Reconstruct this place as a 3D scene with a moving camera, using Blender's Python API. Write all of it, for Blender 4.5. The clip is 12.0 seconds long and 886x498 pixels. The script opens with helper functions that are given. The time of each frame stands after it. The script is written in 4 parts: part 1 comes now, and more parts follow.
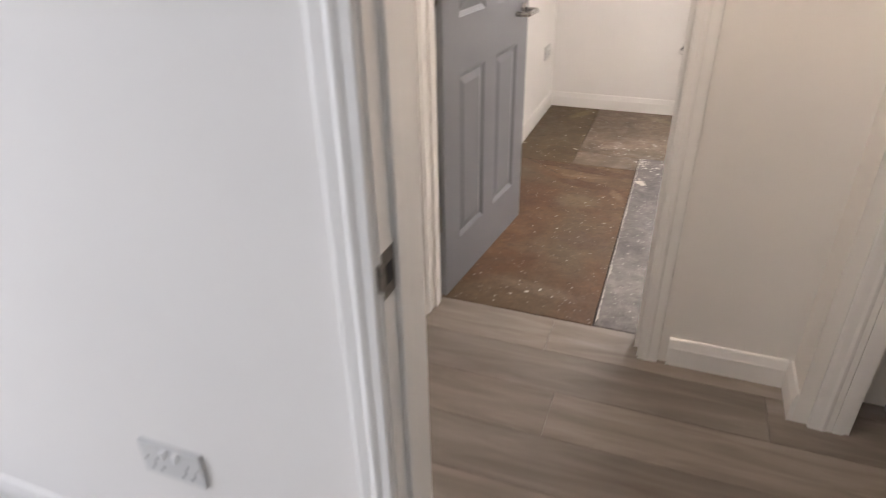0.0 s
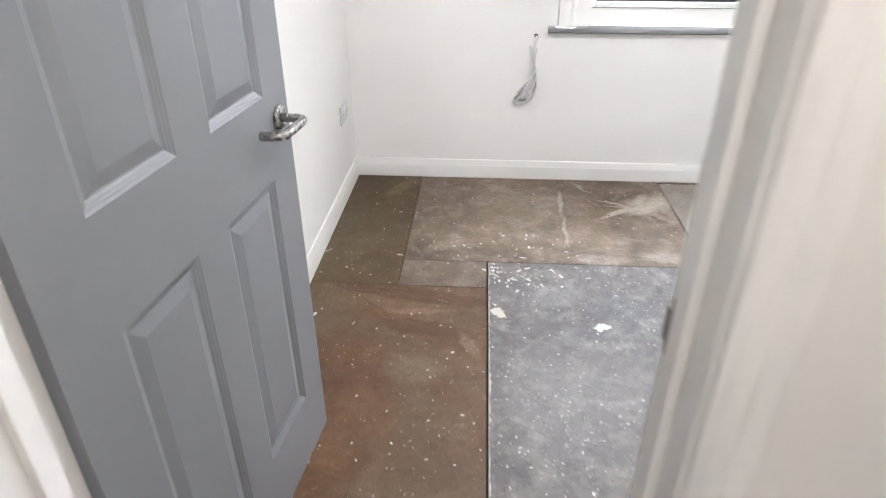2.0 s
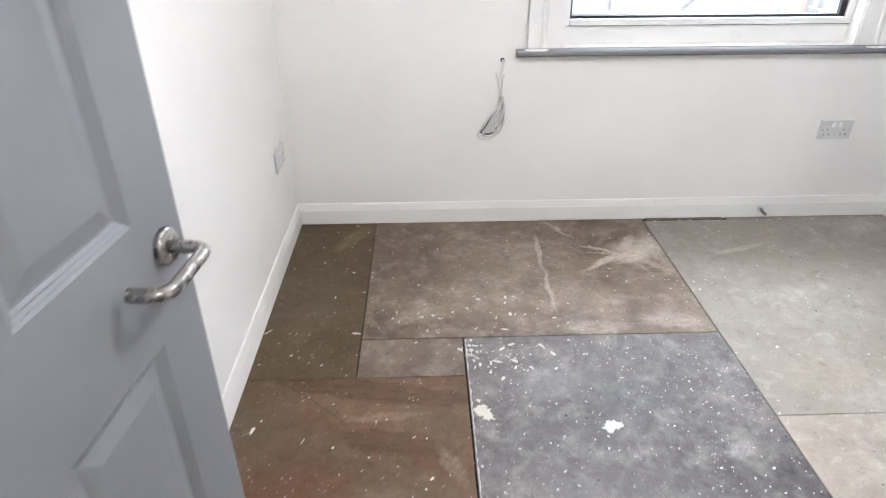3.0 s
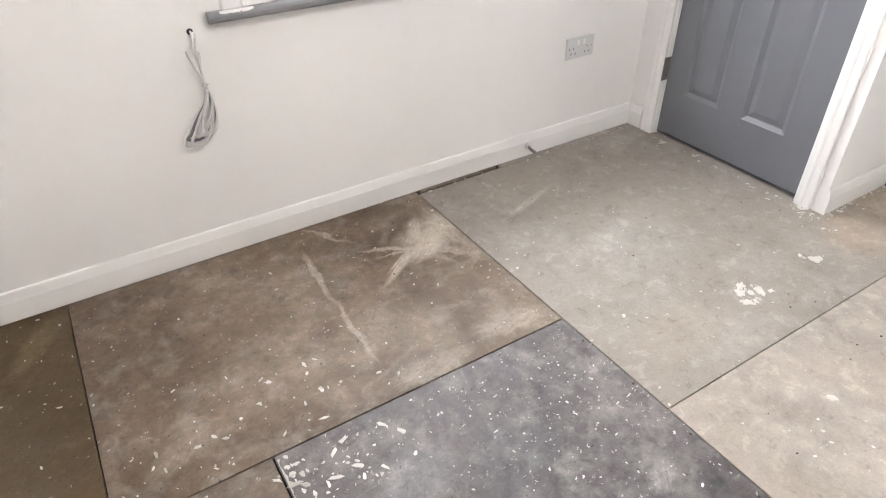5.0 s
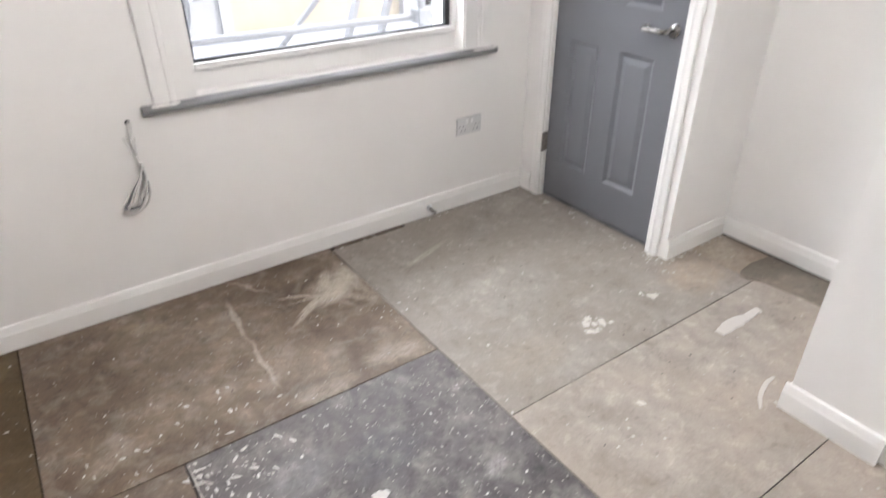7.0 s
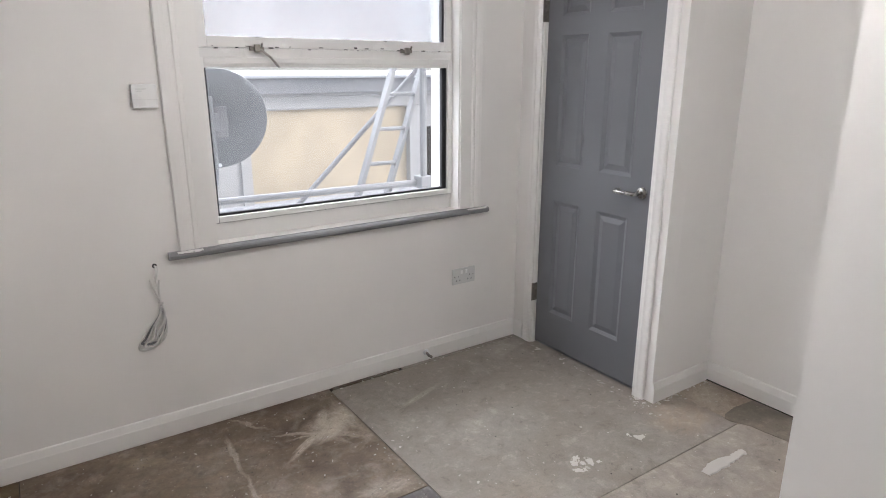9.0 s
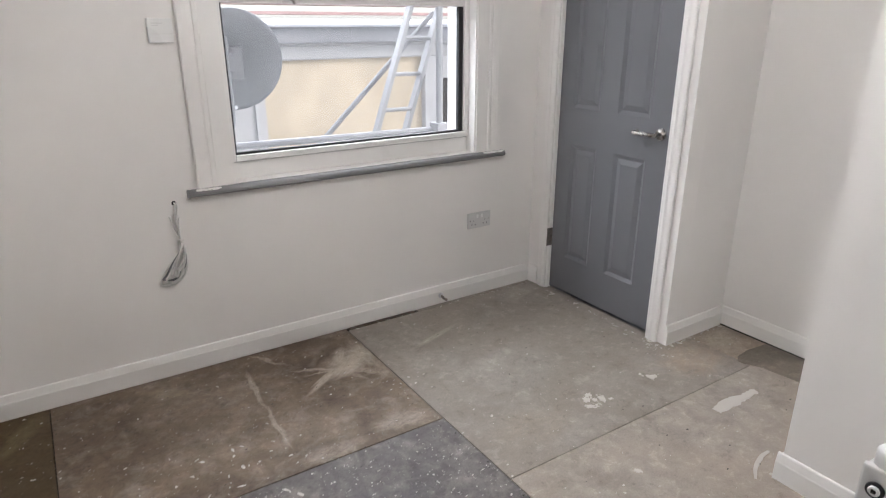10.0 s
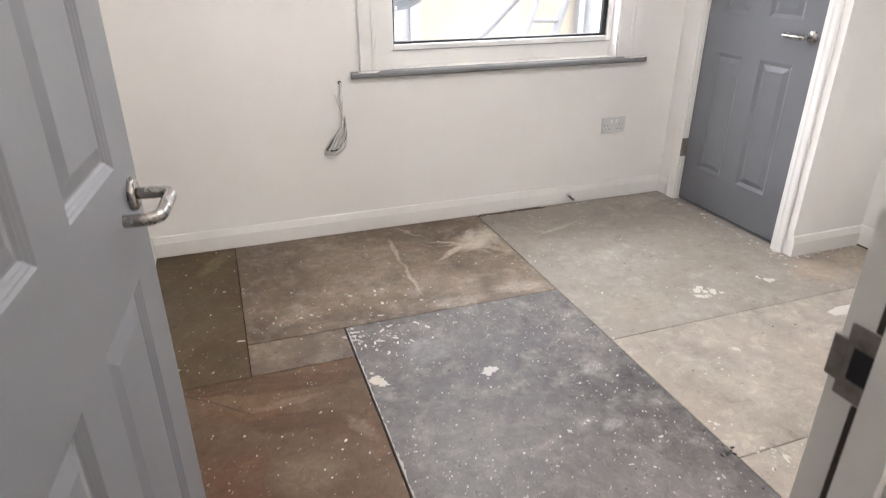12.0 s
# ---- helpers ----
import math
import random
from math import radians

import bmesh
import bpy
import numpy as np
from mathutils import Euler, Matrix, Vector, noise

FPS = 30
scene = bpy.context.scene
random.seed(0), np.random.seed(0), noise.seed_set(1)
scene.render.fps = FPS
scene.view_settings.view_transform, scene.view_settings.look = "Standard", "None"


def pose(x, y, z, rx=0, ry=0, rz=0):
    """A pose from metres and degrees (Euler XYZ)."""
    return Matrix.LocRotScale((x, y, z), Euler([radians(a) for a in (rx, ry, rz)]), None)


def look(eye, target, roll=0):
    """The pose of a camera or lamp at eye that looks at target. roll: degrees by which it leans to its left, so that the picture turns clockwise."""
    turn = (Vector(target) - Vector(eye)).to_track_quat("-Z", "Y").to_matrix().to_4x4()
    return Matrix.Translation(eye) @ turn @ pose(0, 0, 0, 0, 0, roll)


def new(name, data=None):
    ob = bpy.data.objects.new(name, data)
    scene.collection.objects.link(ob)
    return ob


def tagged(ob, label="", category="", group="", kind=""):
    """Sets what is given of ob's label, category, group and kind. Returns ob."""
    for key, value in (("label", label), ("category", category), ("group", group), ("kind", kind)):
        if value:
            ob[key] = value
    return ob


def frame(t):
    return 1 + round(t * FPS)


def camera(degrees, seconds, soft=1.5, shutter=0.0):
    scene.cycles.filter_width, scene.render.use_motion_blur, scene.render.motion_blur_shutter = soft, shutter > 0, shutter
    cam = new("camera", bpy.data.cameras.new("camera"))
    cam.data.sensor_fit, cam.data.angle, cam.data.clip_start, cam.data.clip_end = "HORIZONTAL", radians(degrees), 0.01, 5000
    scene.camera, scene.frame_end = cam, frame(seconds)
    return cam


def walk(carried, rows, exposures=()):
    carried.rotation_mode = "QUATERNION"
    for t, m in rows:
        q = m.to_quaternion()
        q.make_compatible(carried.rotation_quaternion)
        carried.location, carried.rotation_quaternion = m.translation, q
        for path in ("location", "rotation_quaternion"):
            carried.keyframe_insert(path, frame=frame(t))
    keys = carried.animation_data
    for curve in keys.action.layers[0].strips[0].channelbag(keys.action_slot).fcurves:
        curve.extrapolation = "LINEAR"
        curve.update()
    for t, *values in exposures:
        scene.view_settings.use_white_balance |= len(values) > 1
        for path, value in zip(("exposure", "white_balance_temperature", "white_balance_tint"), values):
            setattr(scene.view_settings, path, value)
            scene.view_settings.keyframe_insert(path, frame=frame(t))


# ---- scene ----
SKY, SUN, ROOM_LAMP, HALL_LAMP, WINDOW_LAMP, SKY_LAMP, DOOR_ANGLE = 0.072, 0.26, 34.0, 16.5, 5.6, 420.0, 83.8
EXPOSURES = [(0.0, 3.25, 7050, 18), (0.5, 3.4, 6750, 15), (1.0, 3.6, 6400, 12), (1.5, 3.52, 6150, 11), (2.0, 3.58, 6050, 11), (2.7, 3.52, 5980, 11), (3.7, 3.33, 6050, 11), (5.5, 3.42, 6400, 13), (7.0, 3.12, 6300, 13), (7.6, 2.65, 6350, 13), (9.5, 2.47, 6300, 13), (10.5, 2.66, 6400, 13), (11.5, 3.03, 6420, 13), (12.0, 3.17, 6450, 13)]
cam = camera(70.5, 12.0, 1.0, 0.4)
PATH = [
    (0, (0.31, 0.241, 1.335), (-0.318, 1.866, 0.352), -1.1),
    (0.5, (0.195, 0.62, 1.346), (-0.149, 2.318, 0.348), -0.3),
    (1, (0.163, 0.946, 1.335), (0.013, 2.673, 0.339), -0.1),
    (1.5, (0.208, 1.281, 1.367), (0.09, 3.012, 0.371), 0.1),
    (2, (0.106, 1.547, 1.353), (-0.001, 3.279, 0.358), 0.0),
    (2.5, (0.019, 1.825, 1.349), (-0.023, 3.559, 0.353), -0.1),
    (3, (0.031, 2.065, 1.347), (0.084, 3.803, 0.358), -0.2),
    (3.5, (0.011, 2.27, 1.356), (0.352, 3.977, 0.371), -0.1),
    (3.7, (0.002, 2.33, 1.35), (0.569, 3.986, 0.382), -0.3),
    (5.3, (0.026, 2.836, 1.273), (0.862, 4.164, 0.033), -0.1),
    (5.5, (0.003, 2.819, 1.292), (0.818, 4.129, 0.02), -0.3),
    (6, (-0.054, 2.66, 1.36), (0.734, 3.98, 0.081), -0.4),
    (6.5, (-0.033, 2.49, 1.415), (0.792, 3.842, 0.193), -0.2),
    (7, (0.056, 2.338, 1.476), (1.04, 3.749, 0.455), -0.3),
    (7.5, (0.111, 2.181, 1.576), (1.203, 3.676, 0.818), 0.2),
    (7.7, (0.105, 2.147, 1.606), (1.208, 3.666, 0.917), 0.2),
    (9.3, (-0.038, 2.127, 1.461), (1.045, 3.716, 0.912), 0.1),
    (9.5, (-0.037, 2.124, 1.453), (1.034, 3.71, 0.872), 0.1),
    (10, (-0.05, 2.105, 1.412), (0.974, 3.684, 0.736), -0.0),
    (10.5, (-0.075, 2.079, 1.389), (0.829, 3.71, 0.664), -0.0),
    (11, (-0.087, 2.011, 1.352), (0.594, 3.716, 0.56), 0.0),
    (11.5, (-0.139, 1.88, 1.328), (0.473, 3.6, 0.51), -0.1),
    (12, (-0.171, 1.784, 1.271), (0.435, 3.491, 0.423), -0.0),
]
walk(cam, [(t, look(eye, target, roll)) for t, eye, target, roll in PATH], EXPOSURES)

# ---- world, sun and lamps ----
world = bpy.data.worlds.new("sky")
scene.world = world
world.use_nodes = True
wn, wl = world.node_tree.nodes, world.node_tree.links
sky = wn.new("ShaderNodeTexSky")
sky.sky_type, sky.sun_disc = "NISHITA", False
sky.sun_elevation, sky.sun_rotation = radians(40), radians(132)
sky.dust_density, sky.air_density = 1.5, 1.0
wn["Background"].inputs["Strength"].default_value = SKY
haze = wn.new("ShaderNodeHueSaturation")
haze.inputs["Saturation"].default_value = 0.4
wl.new(sky.outputs["Color"], haze.inputs["Color"])
wl.new(haze.outputs["Color"], wn["Background"].inputs["Color"])
sun = new("sun", bpy.data.lights.new("sun", "SUN"))
sun.data.energy, sun.data.angle, sun.data.color = SUN, radians(12), (1.0, 0.95, 0.88)
sun.matrix_world = look((0, 0, 0), (-0.55, 0.50, -0.67))
daylight = new("window_daylight", bpy.data.lights.new("window_daylight", "AREA"))
daylight.data.shape, daylight.data.size, daylight.data.size_y = "RECTANGLE", 2.7, 1.8
daylight.data.energy, daylight.data.color = WINDOW_LAMP, (0.74, 0.86, 1.0)
daylight.matrix_world = look((-2.62, -0.9, 1.3), (0, -0.9, 1.3))
# area lamp added for open sky above the neighbouring roof, through the room's window
sky_fill = new("room_window_daylight", bpy.data.lights.new("room_window_daylight", "AREA"))
sky_fill.data.shape, sky_fill.data.size, sky_fill.data.size_y = "RECTANGLE", 15.0, 5.6
sky_fill.data.energy, sky_fill.data.color = SKY_LAMP, (0.94, 0.97, 1.0)
sky_fill.matrix_world = look((0.9, 9.6, 5.6), (1.2, 4.8, 1.4))


# ---- materials ----
def node_material(name, rough=0.5, metal=0.0):
    m = bpy.data.materials.new(name)
    m.use_nodes = True
    n, l = m.node_tree.nodes, m.node_tree.links
    b = n["Principled BSDF"]
    b.inputs["Roughness"].default_value, b.inputs["Metallic"].default_value = rough, metal
    return m, n, l, b


def coords(n, l, scale=(1, 1, 1), shift=True):
    """World-size object coordinates, moved by the object's random number."""
    tc = n.new("ShaderNodeTexCoord")
    mp = n.new("ShaderNodeMapping")
    mp.inputs["Scale"].default_value = scale
    l.new(tc.outputs["Object"], mp.inputs["Vector"])
    if shift:
        info = n.new("ShaderNodeObjectInfo")
        mul = n.new("ShaderNodeMath")
        mul.operation = "MULTIPLY"
        mul.inputs[1].default_value = 37.0
        l.new(info.outputs["Random"], mul.inputs[0])
        l.new(mul.outputs[0], mp.inputs["Location"])
    return mp.outputs["Vector"]


def noise_node(n, l, vec, scale, detail=4, rough=0.55, distort=0.0):
    t = n.new("ShaderNodeTexNoise")
    t.inputs["Scale"].default_value, t.inputs["Detail"].default_value = scale, detail
    t.inputs["Roughness"].default_value, t.inputs["Distortion"].default_value = rough, distort
    l.new(vec, t.inputs["Vector"])
    return t.outputs["Fac"]


def ramp(n, l, fac, stops):
    r = n.new("ShaderNodeValToRGB")
    e = r.color_ramp.elements
    while len(e) < len(stops):
        e.new(0.5)
    for el, (p, c) in zip(e, stops):
        el.position, el.color = p, (*c, 1) if len(c) == 3 else c
    l.new(fac, r.inputs["Fac"])
    return r.outputs["Color"]


def mix(n, l, fac, a, b, kind="MIX"):
    x = n.new("ShaderNodeMix")
    x.data_type, x.blend_type = "RGBA", kind
    for sock, v in (("Factor", fac), ("A", a), ("B", b)):
        s = [i for i in x.inputs if i.name == sock and (i.type == "RGBA" or (sock == "Factor" and i.type == "VALUE"))][0]
        if isinstance(v, (int, float)):
            s.default_value = v
        elif isinstance(v, tuple):
            s.default_value = (*v, 1)
        else:
            l.new(v, s)
    return [o for o in x.outputs if o.type == "RGBA"][0]


def bump(n, l, b, height, strength, dist):
    k = n.new("ShaderNodeBump")
    k.inputs["Strength"].default_value, k.inputs["Distance"].default_value = strength, dist
    l.new(height, k.inputs["Height"])
    l.new(k.outputs["Normal"], b.inputs["Normal"])


def paint(name, base, rough=0.5, vary=0.05, bumps=0.15, grain=90.0, dirt=0.0):
    """Painted surface: slight tone drift, roller or brush grain, a little grime."""
    m, n, l, b = node_material(name, rough)
    v = coords(n, l)
    big = noise_node(n, l, v, 1.6, 3)
    fine = noise_node(n, l, v, grain, 3)
    lo, hi = tuple(c * (1 - vary) for c in base), tuple(min(1, c * (1 + vary)) for c in base)
    col = ramp(n, l, big, ((0.3, lo), (0.7, hi)))
    if dirt:
        spots = noise_node(n, l, v, 9, 6, 0.7)
        mask = ramp(n, l, spots, ((0.58, (0, 0, 0)), (0.75, (dirt, dirt, dirt))))
        col = mix(n, l, mask, col, tuple(c * 0.55 for c in base))
    l.new(col, b.inputs["Base Color"])
    rr = ramp(n, l, big, ((0.3, (rough - 0.06,) * 3), (0.7, (rough + 0.06,) * 3)))
    l.new(rr, b.inputs["Roughness"])
    bump(n, l, b, fine, bumps, 0.002)
    return m


def board_material(name, dark, mid, light, dust=0.35, spots=0.5, smears=(), cloudy=0.18, drift=None, cloud_size=6.5, fleck_share=1.0):
    """Old hardboard sheet: mottled tone, plaster dust, scuffs and fine paint flecks."""
    m, n, l, b = node_material(name, 0.62)
    v = coords(n, l)
    big = noise_node(n, l, v, 2.4, 5, 0.6, 0.6)
    med = noise_node(n, l, v, 11, 6, 0.65, 0.3)
    fine = noise_node(n, l, v, 160, 3)
    col = ramp(n, l, big, ((0.3, dark), (0.5, mid), (0.72, light)))
    cloud = noise_node(n, l, v, cloud_size, 9, 0.68, 0.4)
    col = mix(n, l, 1.0, col, ramp(n, l, cloud, ((0.3, (1 - cloudy,) * 3), (0.7, (1 + cloudy,) * 3))), "MULTIPLY")
    if drift:
        far = noise_node(n, l, coords(n, l), 1.5, 3, 0.5, 0.8)
        col = mix(n, l, ramp(n, l, far, ((0.42, (0, 0, 0)), (0.6, (0.75,) * 3))), col, drift)
    dustmask = ramp(n, l, med, ((0.48, (0, 0, 0)), (0.78, (dust,) * 3)))
    col = mix(n, l, dustmask, col, (0.46, 0.43, 0.39))
    scuff_v = coords(n, l, (3, 26, 1))
    scuff = noise_node(n, l, scuff_v, 2.2, 5, 0.6, 1.2)
    scuffmask = ramp(n, l, scuff, ((0.62, (0, 0, 0)), (0.8, (dust * 0.35,) * 3)))
    col = mix(n, l, scuffmask, col, (0.5, 0.46, 0.4))
    vor = n.new("ShaderNodeTexVoronoi")
    vor.inputs["Scale"].default_value = 26
    warp = mix(n, l, 0.06, v, noise_node(n, l, v, 40, 2))
    l.new(warp, vor.inputs["Vector"])
    near = ramp(n, l, vor.outputs["Distance"], ((0.07, (1, 1, 1)), (0.12, (0, 0, 0))))
    sep = n.new("ShaderNodeSeparateColor")
    l.new(vor.outputs["Color"], sep.inputs["Color"])
    pick = ramp(n, l, sep.outputs["Red"], ((1 - spots * 0.4, (0, 0, 0)), (1 - spots * 0.4 + 0.02, (1, 1, 1))))
    fleck = mix(n, l, 1.0, near, pick, "MULTIPLY")
    col = mix(n, l, fleck, col, (0.62, 0.6, 0.56))
    for cx, cy, rx, ry, turn, amount, tint in smears:
        tc = n.new("ShaderNodeTexCoord")
        mp = n.new("ShaderNodeMapping")
        mp.vector_type = "TEXTURE"
        mp.inputs["Location"].default_value = (cx + 0.03, cy + 0.03, 0)
        mp.inputs["Rotation"].default_value = (0, 0, turn)
        mp.inputs["Scale"].default_value = (rx, ry, 1)
        wob = noise_node(n, l, v, 12, 5, 0.65)
        wv = n.new("ShaderNodeVectorMath")
        wv.operation = "MULTIPLY_ADD"
        l.new(wob, wv.inputs[0])
        wv.inputs[1].default_value = (0.06, 0.06, 0)
        l.new(tc.outputs["Object"], wv.inputs[2])
        l.new(wv.outputs[0], mp.inputs["Vector"])
        ln = n.new("ShaderNodeVectorMath")
        ln.operation = "LENGTH"
        l.new(mp.outputs["Vector"], ln.inputs[0])
        edge = ramp(n, l, ln.outputs["Value"], ((0.85 if tint[0] < 0.12 and tint[2] < 0.05 else 0.45, (amount,) * 3), (1.0, (0, 0, 0))))
        brk = ramp(n, l, noise_node(n, l, mp.outputs["Vector"], 1.7, 5, 0.7, 1.5), ((0.35, (0.25,) * 3), (0.6, (1,) * 3)))
        col = mix(n, l, mix(n, l, 1.0, edge, brk, "MULTIPLY"), col, tint)
    blotch = noise_node(n, l, v, 19, 9, 0.72, 0.5)
    col = mix(n, l, 1.0, col, ramp(n, l, blotch, ((0.36, (0.78,) * 3), (0.41, (0.95,) * 3), (0.57, (1.0,) * 3), (0.61, (1.17,) * 3))), "MULTIPLY")
    chips = n.new("ShaderNodeTexVoronoi")
    chips.inputs["Scale"].default_value = 75
    l.new(warp, chips.inputs["Vector"])
    tone = n.new("ShaderNodeSeparateColor")
    l.new(chips.outputs["Color"], tone.inputs["Color"])
    spread = ramp(n, l, noise_node(n, l, v, 5, 4, 0.6, 0.5), ((0.42, (0.1,) * 3), (0.62, (1,) * 3)))
    dab = ramp(n, l, chips.outputs["Distance"], ((0.16, (1, 1, 1)), (0.30, (0, 0, 0))))
    pale = mix(n, l, 1.0, dab, ramp(n, l, tone.outputs["Green"], ((1 - spots * 0.3, (0, 0, 0)), (1 - spots * 0.3 + 0.03, (0.75 * fleck_share,) * 3))), "MULTIPLY")
    col = mix(n, l, mix(n, l, 1.0, pale, spread, "MULTIPLY"), col, (0.55, 0.53, 0.5))
    grit = mix(n, l, 1.0, dab, ramp(n, l, tone.outputs["Blue"], ((0.955, (0, 0, 0)), (0.965, (0.7 * fleck_share,) * 3))), "MULTIPLY")
    col = mix(n, l, grit, col, tuple(c * 0.3 for c in dark))
    mottle = noise_node(n, l, v, 34, 10, 0.75, 0.8)
    col = mix(n, l, 1.0, col, ramp(n, l, mottle, ((0.40, (1 - 0.16 * fleck_share,) * 3), (0.47, (0.99,) * 3), (0.56, (1.01,) * 3), (0.62, (1 + 0.16 * fleck_share,) * 3))), "MULTIPLY")
    grains = ramp(n, l, fine, ((0.3, (0.91,) * 3), (0.7, (1.05,) * 3)))
    col = mix(n, l, 1.0, col, grains, "MULTIPLY")
    l.new(col, b.inputs["Base Color"])
    b.inputs["Specular IOR Level"].default_value = 0.3
    rr = ramp(n, l, med, ((0.3, (0.42,) * 3), (0.7, (0.66,) * 3)))
    l.new(rr, b.inputs["Roughness"])
    bump(n, l, b, fine, 0.12, 0.001)
    return m


def laminate_material():
    m, n, l, b = node_material("grey_oak_laminate", 0.42)
    v = coords(n, l, (1.0, 8, 1))
    g1 = noise_node(n, l, v, 2.0, 5, 0.55, 0.8)
    v2 = coords(n, l, (2.5, 60, 1))
    g2 = noise_node(n, l, v2, 4, 4)
    col = ramp(n, l, g1, ((0.28, (0.142, 0.115, 0.094)), (0.5, (0.212, 0.182, 0.156)), (0.74, (0.285, 0.255, 0.226))))
    streak = ramp(n, l, g2, ((0.3, (0.92,) * 3), (0.7, (1.05,) * 3)))
    col = mix(n, l, 1.0, col, streak, "MULTIPLY")
    info = n.new("ShaderNodeObjectInfo")
    tone = ramp(n, l, info.outputs["Random"], ((0.0, (0.82,) * 3), (1.0, (1.15,) * 3)))
    col = mix(n, l, 1.0, col, tone, "MULTIPLY")
    l.new(col, b.inputs["Base Color"])
    bump(n, l, b, g2, 0.08, 0.001)
    return m


def metal_material(name, base, rough, dirt=0.2):
    m, n, l, b = node_material(name, rough, 1.0)
    v = coords(n, l)
    f = noise_node(n, l, v, 60, 4)
    l.new(ramp(n, l, f, ((0.3, tuple(c * (1 - dirt) for c in base)), (0.7, base))), b.inputs["Base Color"])
    l.new(ramp(n, l, f, ((0.3, (rough * 0.8,) * 3), (0.7, (rough * 1.25,) * 3))), b.inputs["Roughness"])
    return m


def glass_material(name, rough=0.0, film=0.0, tint=(0.97, 0.98, 0.98)):
    """Window glass; film: share of dusty or misted film on it."""
    m, n, l, b = node_material(name, rough)
    b.inputs["Transmission Weight"].default_value, b.inputs["IOR"].default_value = 1.0, 1.45
    b.inputs["Base Color"].default_value = (*tint, 1)
    if film:
        d = n.new("ShaderNodeBsdfTranslucent")
        d.inputs["Color"].default_value = (0.85, 0.86, 0.87, 1)
        v = coords(n, l, (1, 1, 0.5))
        f = noise_node(n, l, v, 5, 6, 0.65, 0.5)
        fac = ramp(n, l, f, ((0.25, (film * 0.5,) * 3), (0.75, (min(1, film * 1.5),) * 3)))
        x = n.new("ShaderNodeMixShader")
        l.new(fac, x.inputs[0])
        l.new(b.outputs[0], x.inputs[1])
        l.new(d.outputs[0], x.inputs[2])
        l.new(x.outputs[0], n["Material Output"].inputs["Surface"])
    return m


def lamp_material(name, colour, strength):
    m, n, l, b = node_material(name, 0.4)
    b.inputs["Base Color"].default_value = (0.9, 0.9, 0.88, 1)
    b.inputs["Emission Color"].default_value, b.inputs["Emission Strength"].default_value = (*colour, 1), strength
    return m


WALL = paint("white_wall_emulsion", (0.80, 0.78, 0.755), 0.72, 0.025, 0.12, 120)
HALLWALL = paint("cream_wall_emulsion", (0.79, 0.765, 0.73), 0.72, 0.025, 0.12, 120)
GLOSS = paint("white_gloss_woodwork", (0.81, 0.795, 0.77), 0.42, 0.03, 0.1, 45, 0.12)
CEIL = paint("white_ceiling_paint", (0.82, 0.81, 0.8), 0.8, 0.02, 0.1, 90)
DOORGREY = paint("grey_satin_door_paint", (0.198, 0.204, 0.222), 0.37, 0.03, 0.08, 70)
# Cupboard door: the door grey taken about a fifth darker.
DOORGREY_DARKER = paint("grey_satin_door_darker", (0.158, 0.162, 0.177), 0.37, 0.03, 0.08, 70)
SILLGREY = paint("grey_sill_paint", (0.19, 0.19, 0.195), 0.4, 0.06, 0.2, 40, 0.1)
PVC = paint("white_window_frame_paint", (0.8, 0.79, 0.77), 0.3, 0.03, 0.08, 30, 0.35)
PLASTIC = paint("white_plastic", (0.78, 0.78, 0.77), 0.3, 0.02, 0.02, 200)
SOCKETGREY = paint("pale_grey_socket_plastic", (0.6, 0.6, 0.59), 0.35, 0.02, 0.02, 200)
BLACK = paint("black_rubber", (0.012, 0.012, 0.014), 0.5, 0.05, 0.05, 200)
DARKVOID = paint("dark_underfloor", (0.02, 0.016, 0.012), 0.9, 0.2, 0.2, 60)
BROWNGROOVE = paint("dark_brown_groove", (0.05, 0.036, 0.028), 0.6, 0.1, 0.1, 90)
STEEL = metal_material("brushed_stainless_steel", (0.44, 0.42, 0.395), 0.26)
HINGE = metal_material("dull_hinge_steel", (0.36, 0.33, 0.3), 0.48, 0.45)
ALU = metal_material("weathered_aluminium", (0.8, 0.81, 0.83), 0.55)
GLASS = glass_material("dusty_window_glass", 0.0, 0.012)
MIST = glass_material("misted_window_glass", 0.25, 0.06, (0.55, 0.56, 0.58))
LAMINATE = laminate_material()
CABLE = paint("grey_cable_sheath", (0.68, 0.665, 0.64), 0.45, 0.1, 0.05, 100)
def spot_material():
    m, n, l, b = node_material("dried_white_paint", 0.6)
    g = n.new("ShaderNodeNewGeometry")
    col = ramp(n, l, g.outputs["Random Per Island"], ((0.0, (0.38, 0.35, 0.31)), (0.45, (0.56, 0.53, 0.48)), (1.0, (0.68, 0.66, 0.62))))
    f = noise_node(n, l, coords(n, l), 140, 3)
    col = mix(n, l, 1.0, col, ramp(n, l, f, ((0.3, (0.85,) * 3), (0.7, (1.05,) * 3))), "MULTIPLY")
    l.new(col, b.inputs["Base Color"])
    bump(n, l, b, f, 0.3, 0.001)
    return m


PAINTSPOT = spot_material()
CREAMSPOT = paint("cream_plaster_smear", (0.56, 0.52, 0.45), 0.7, 0.15, 0.4, 50)
DUSTY = (0.52, 0.46, 0.385)


def stroke(c, x0, y0, x1, y1, wide, amount, tint):
    """A brushed mark between two floor places, on a sheet with its middle at c."""
    d = math.hypot(x1 - x0, y1 - y0)
    return ((x0 + x1) / 2 - c[0], (y0 + y1) / 2 - c[1], d * 0.62, wide, math.atan2(y1 - y0, x1 - x0), amount, tint)


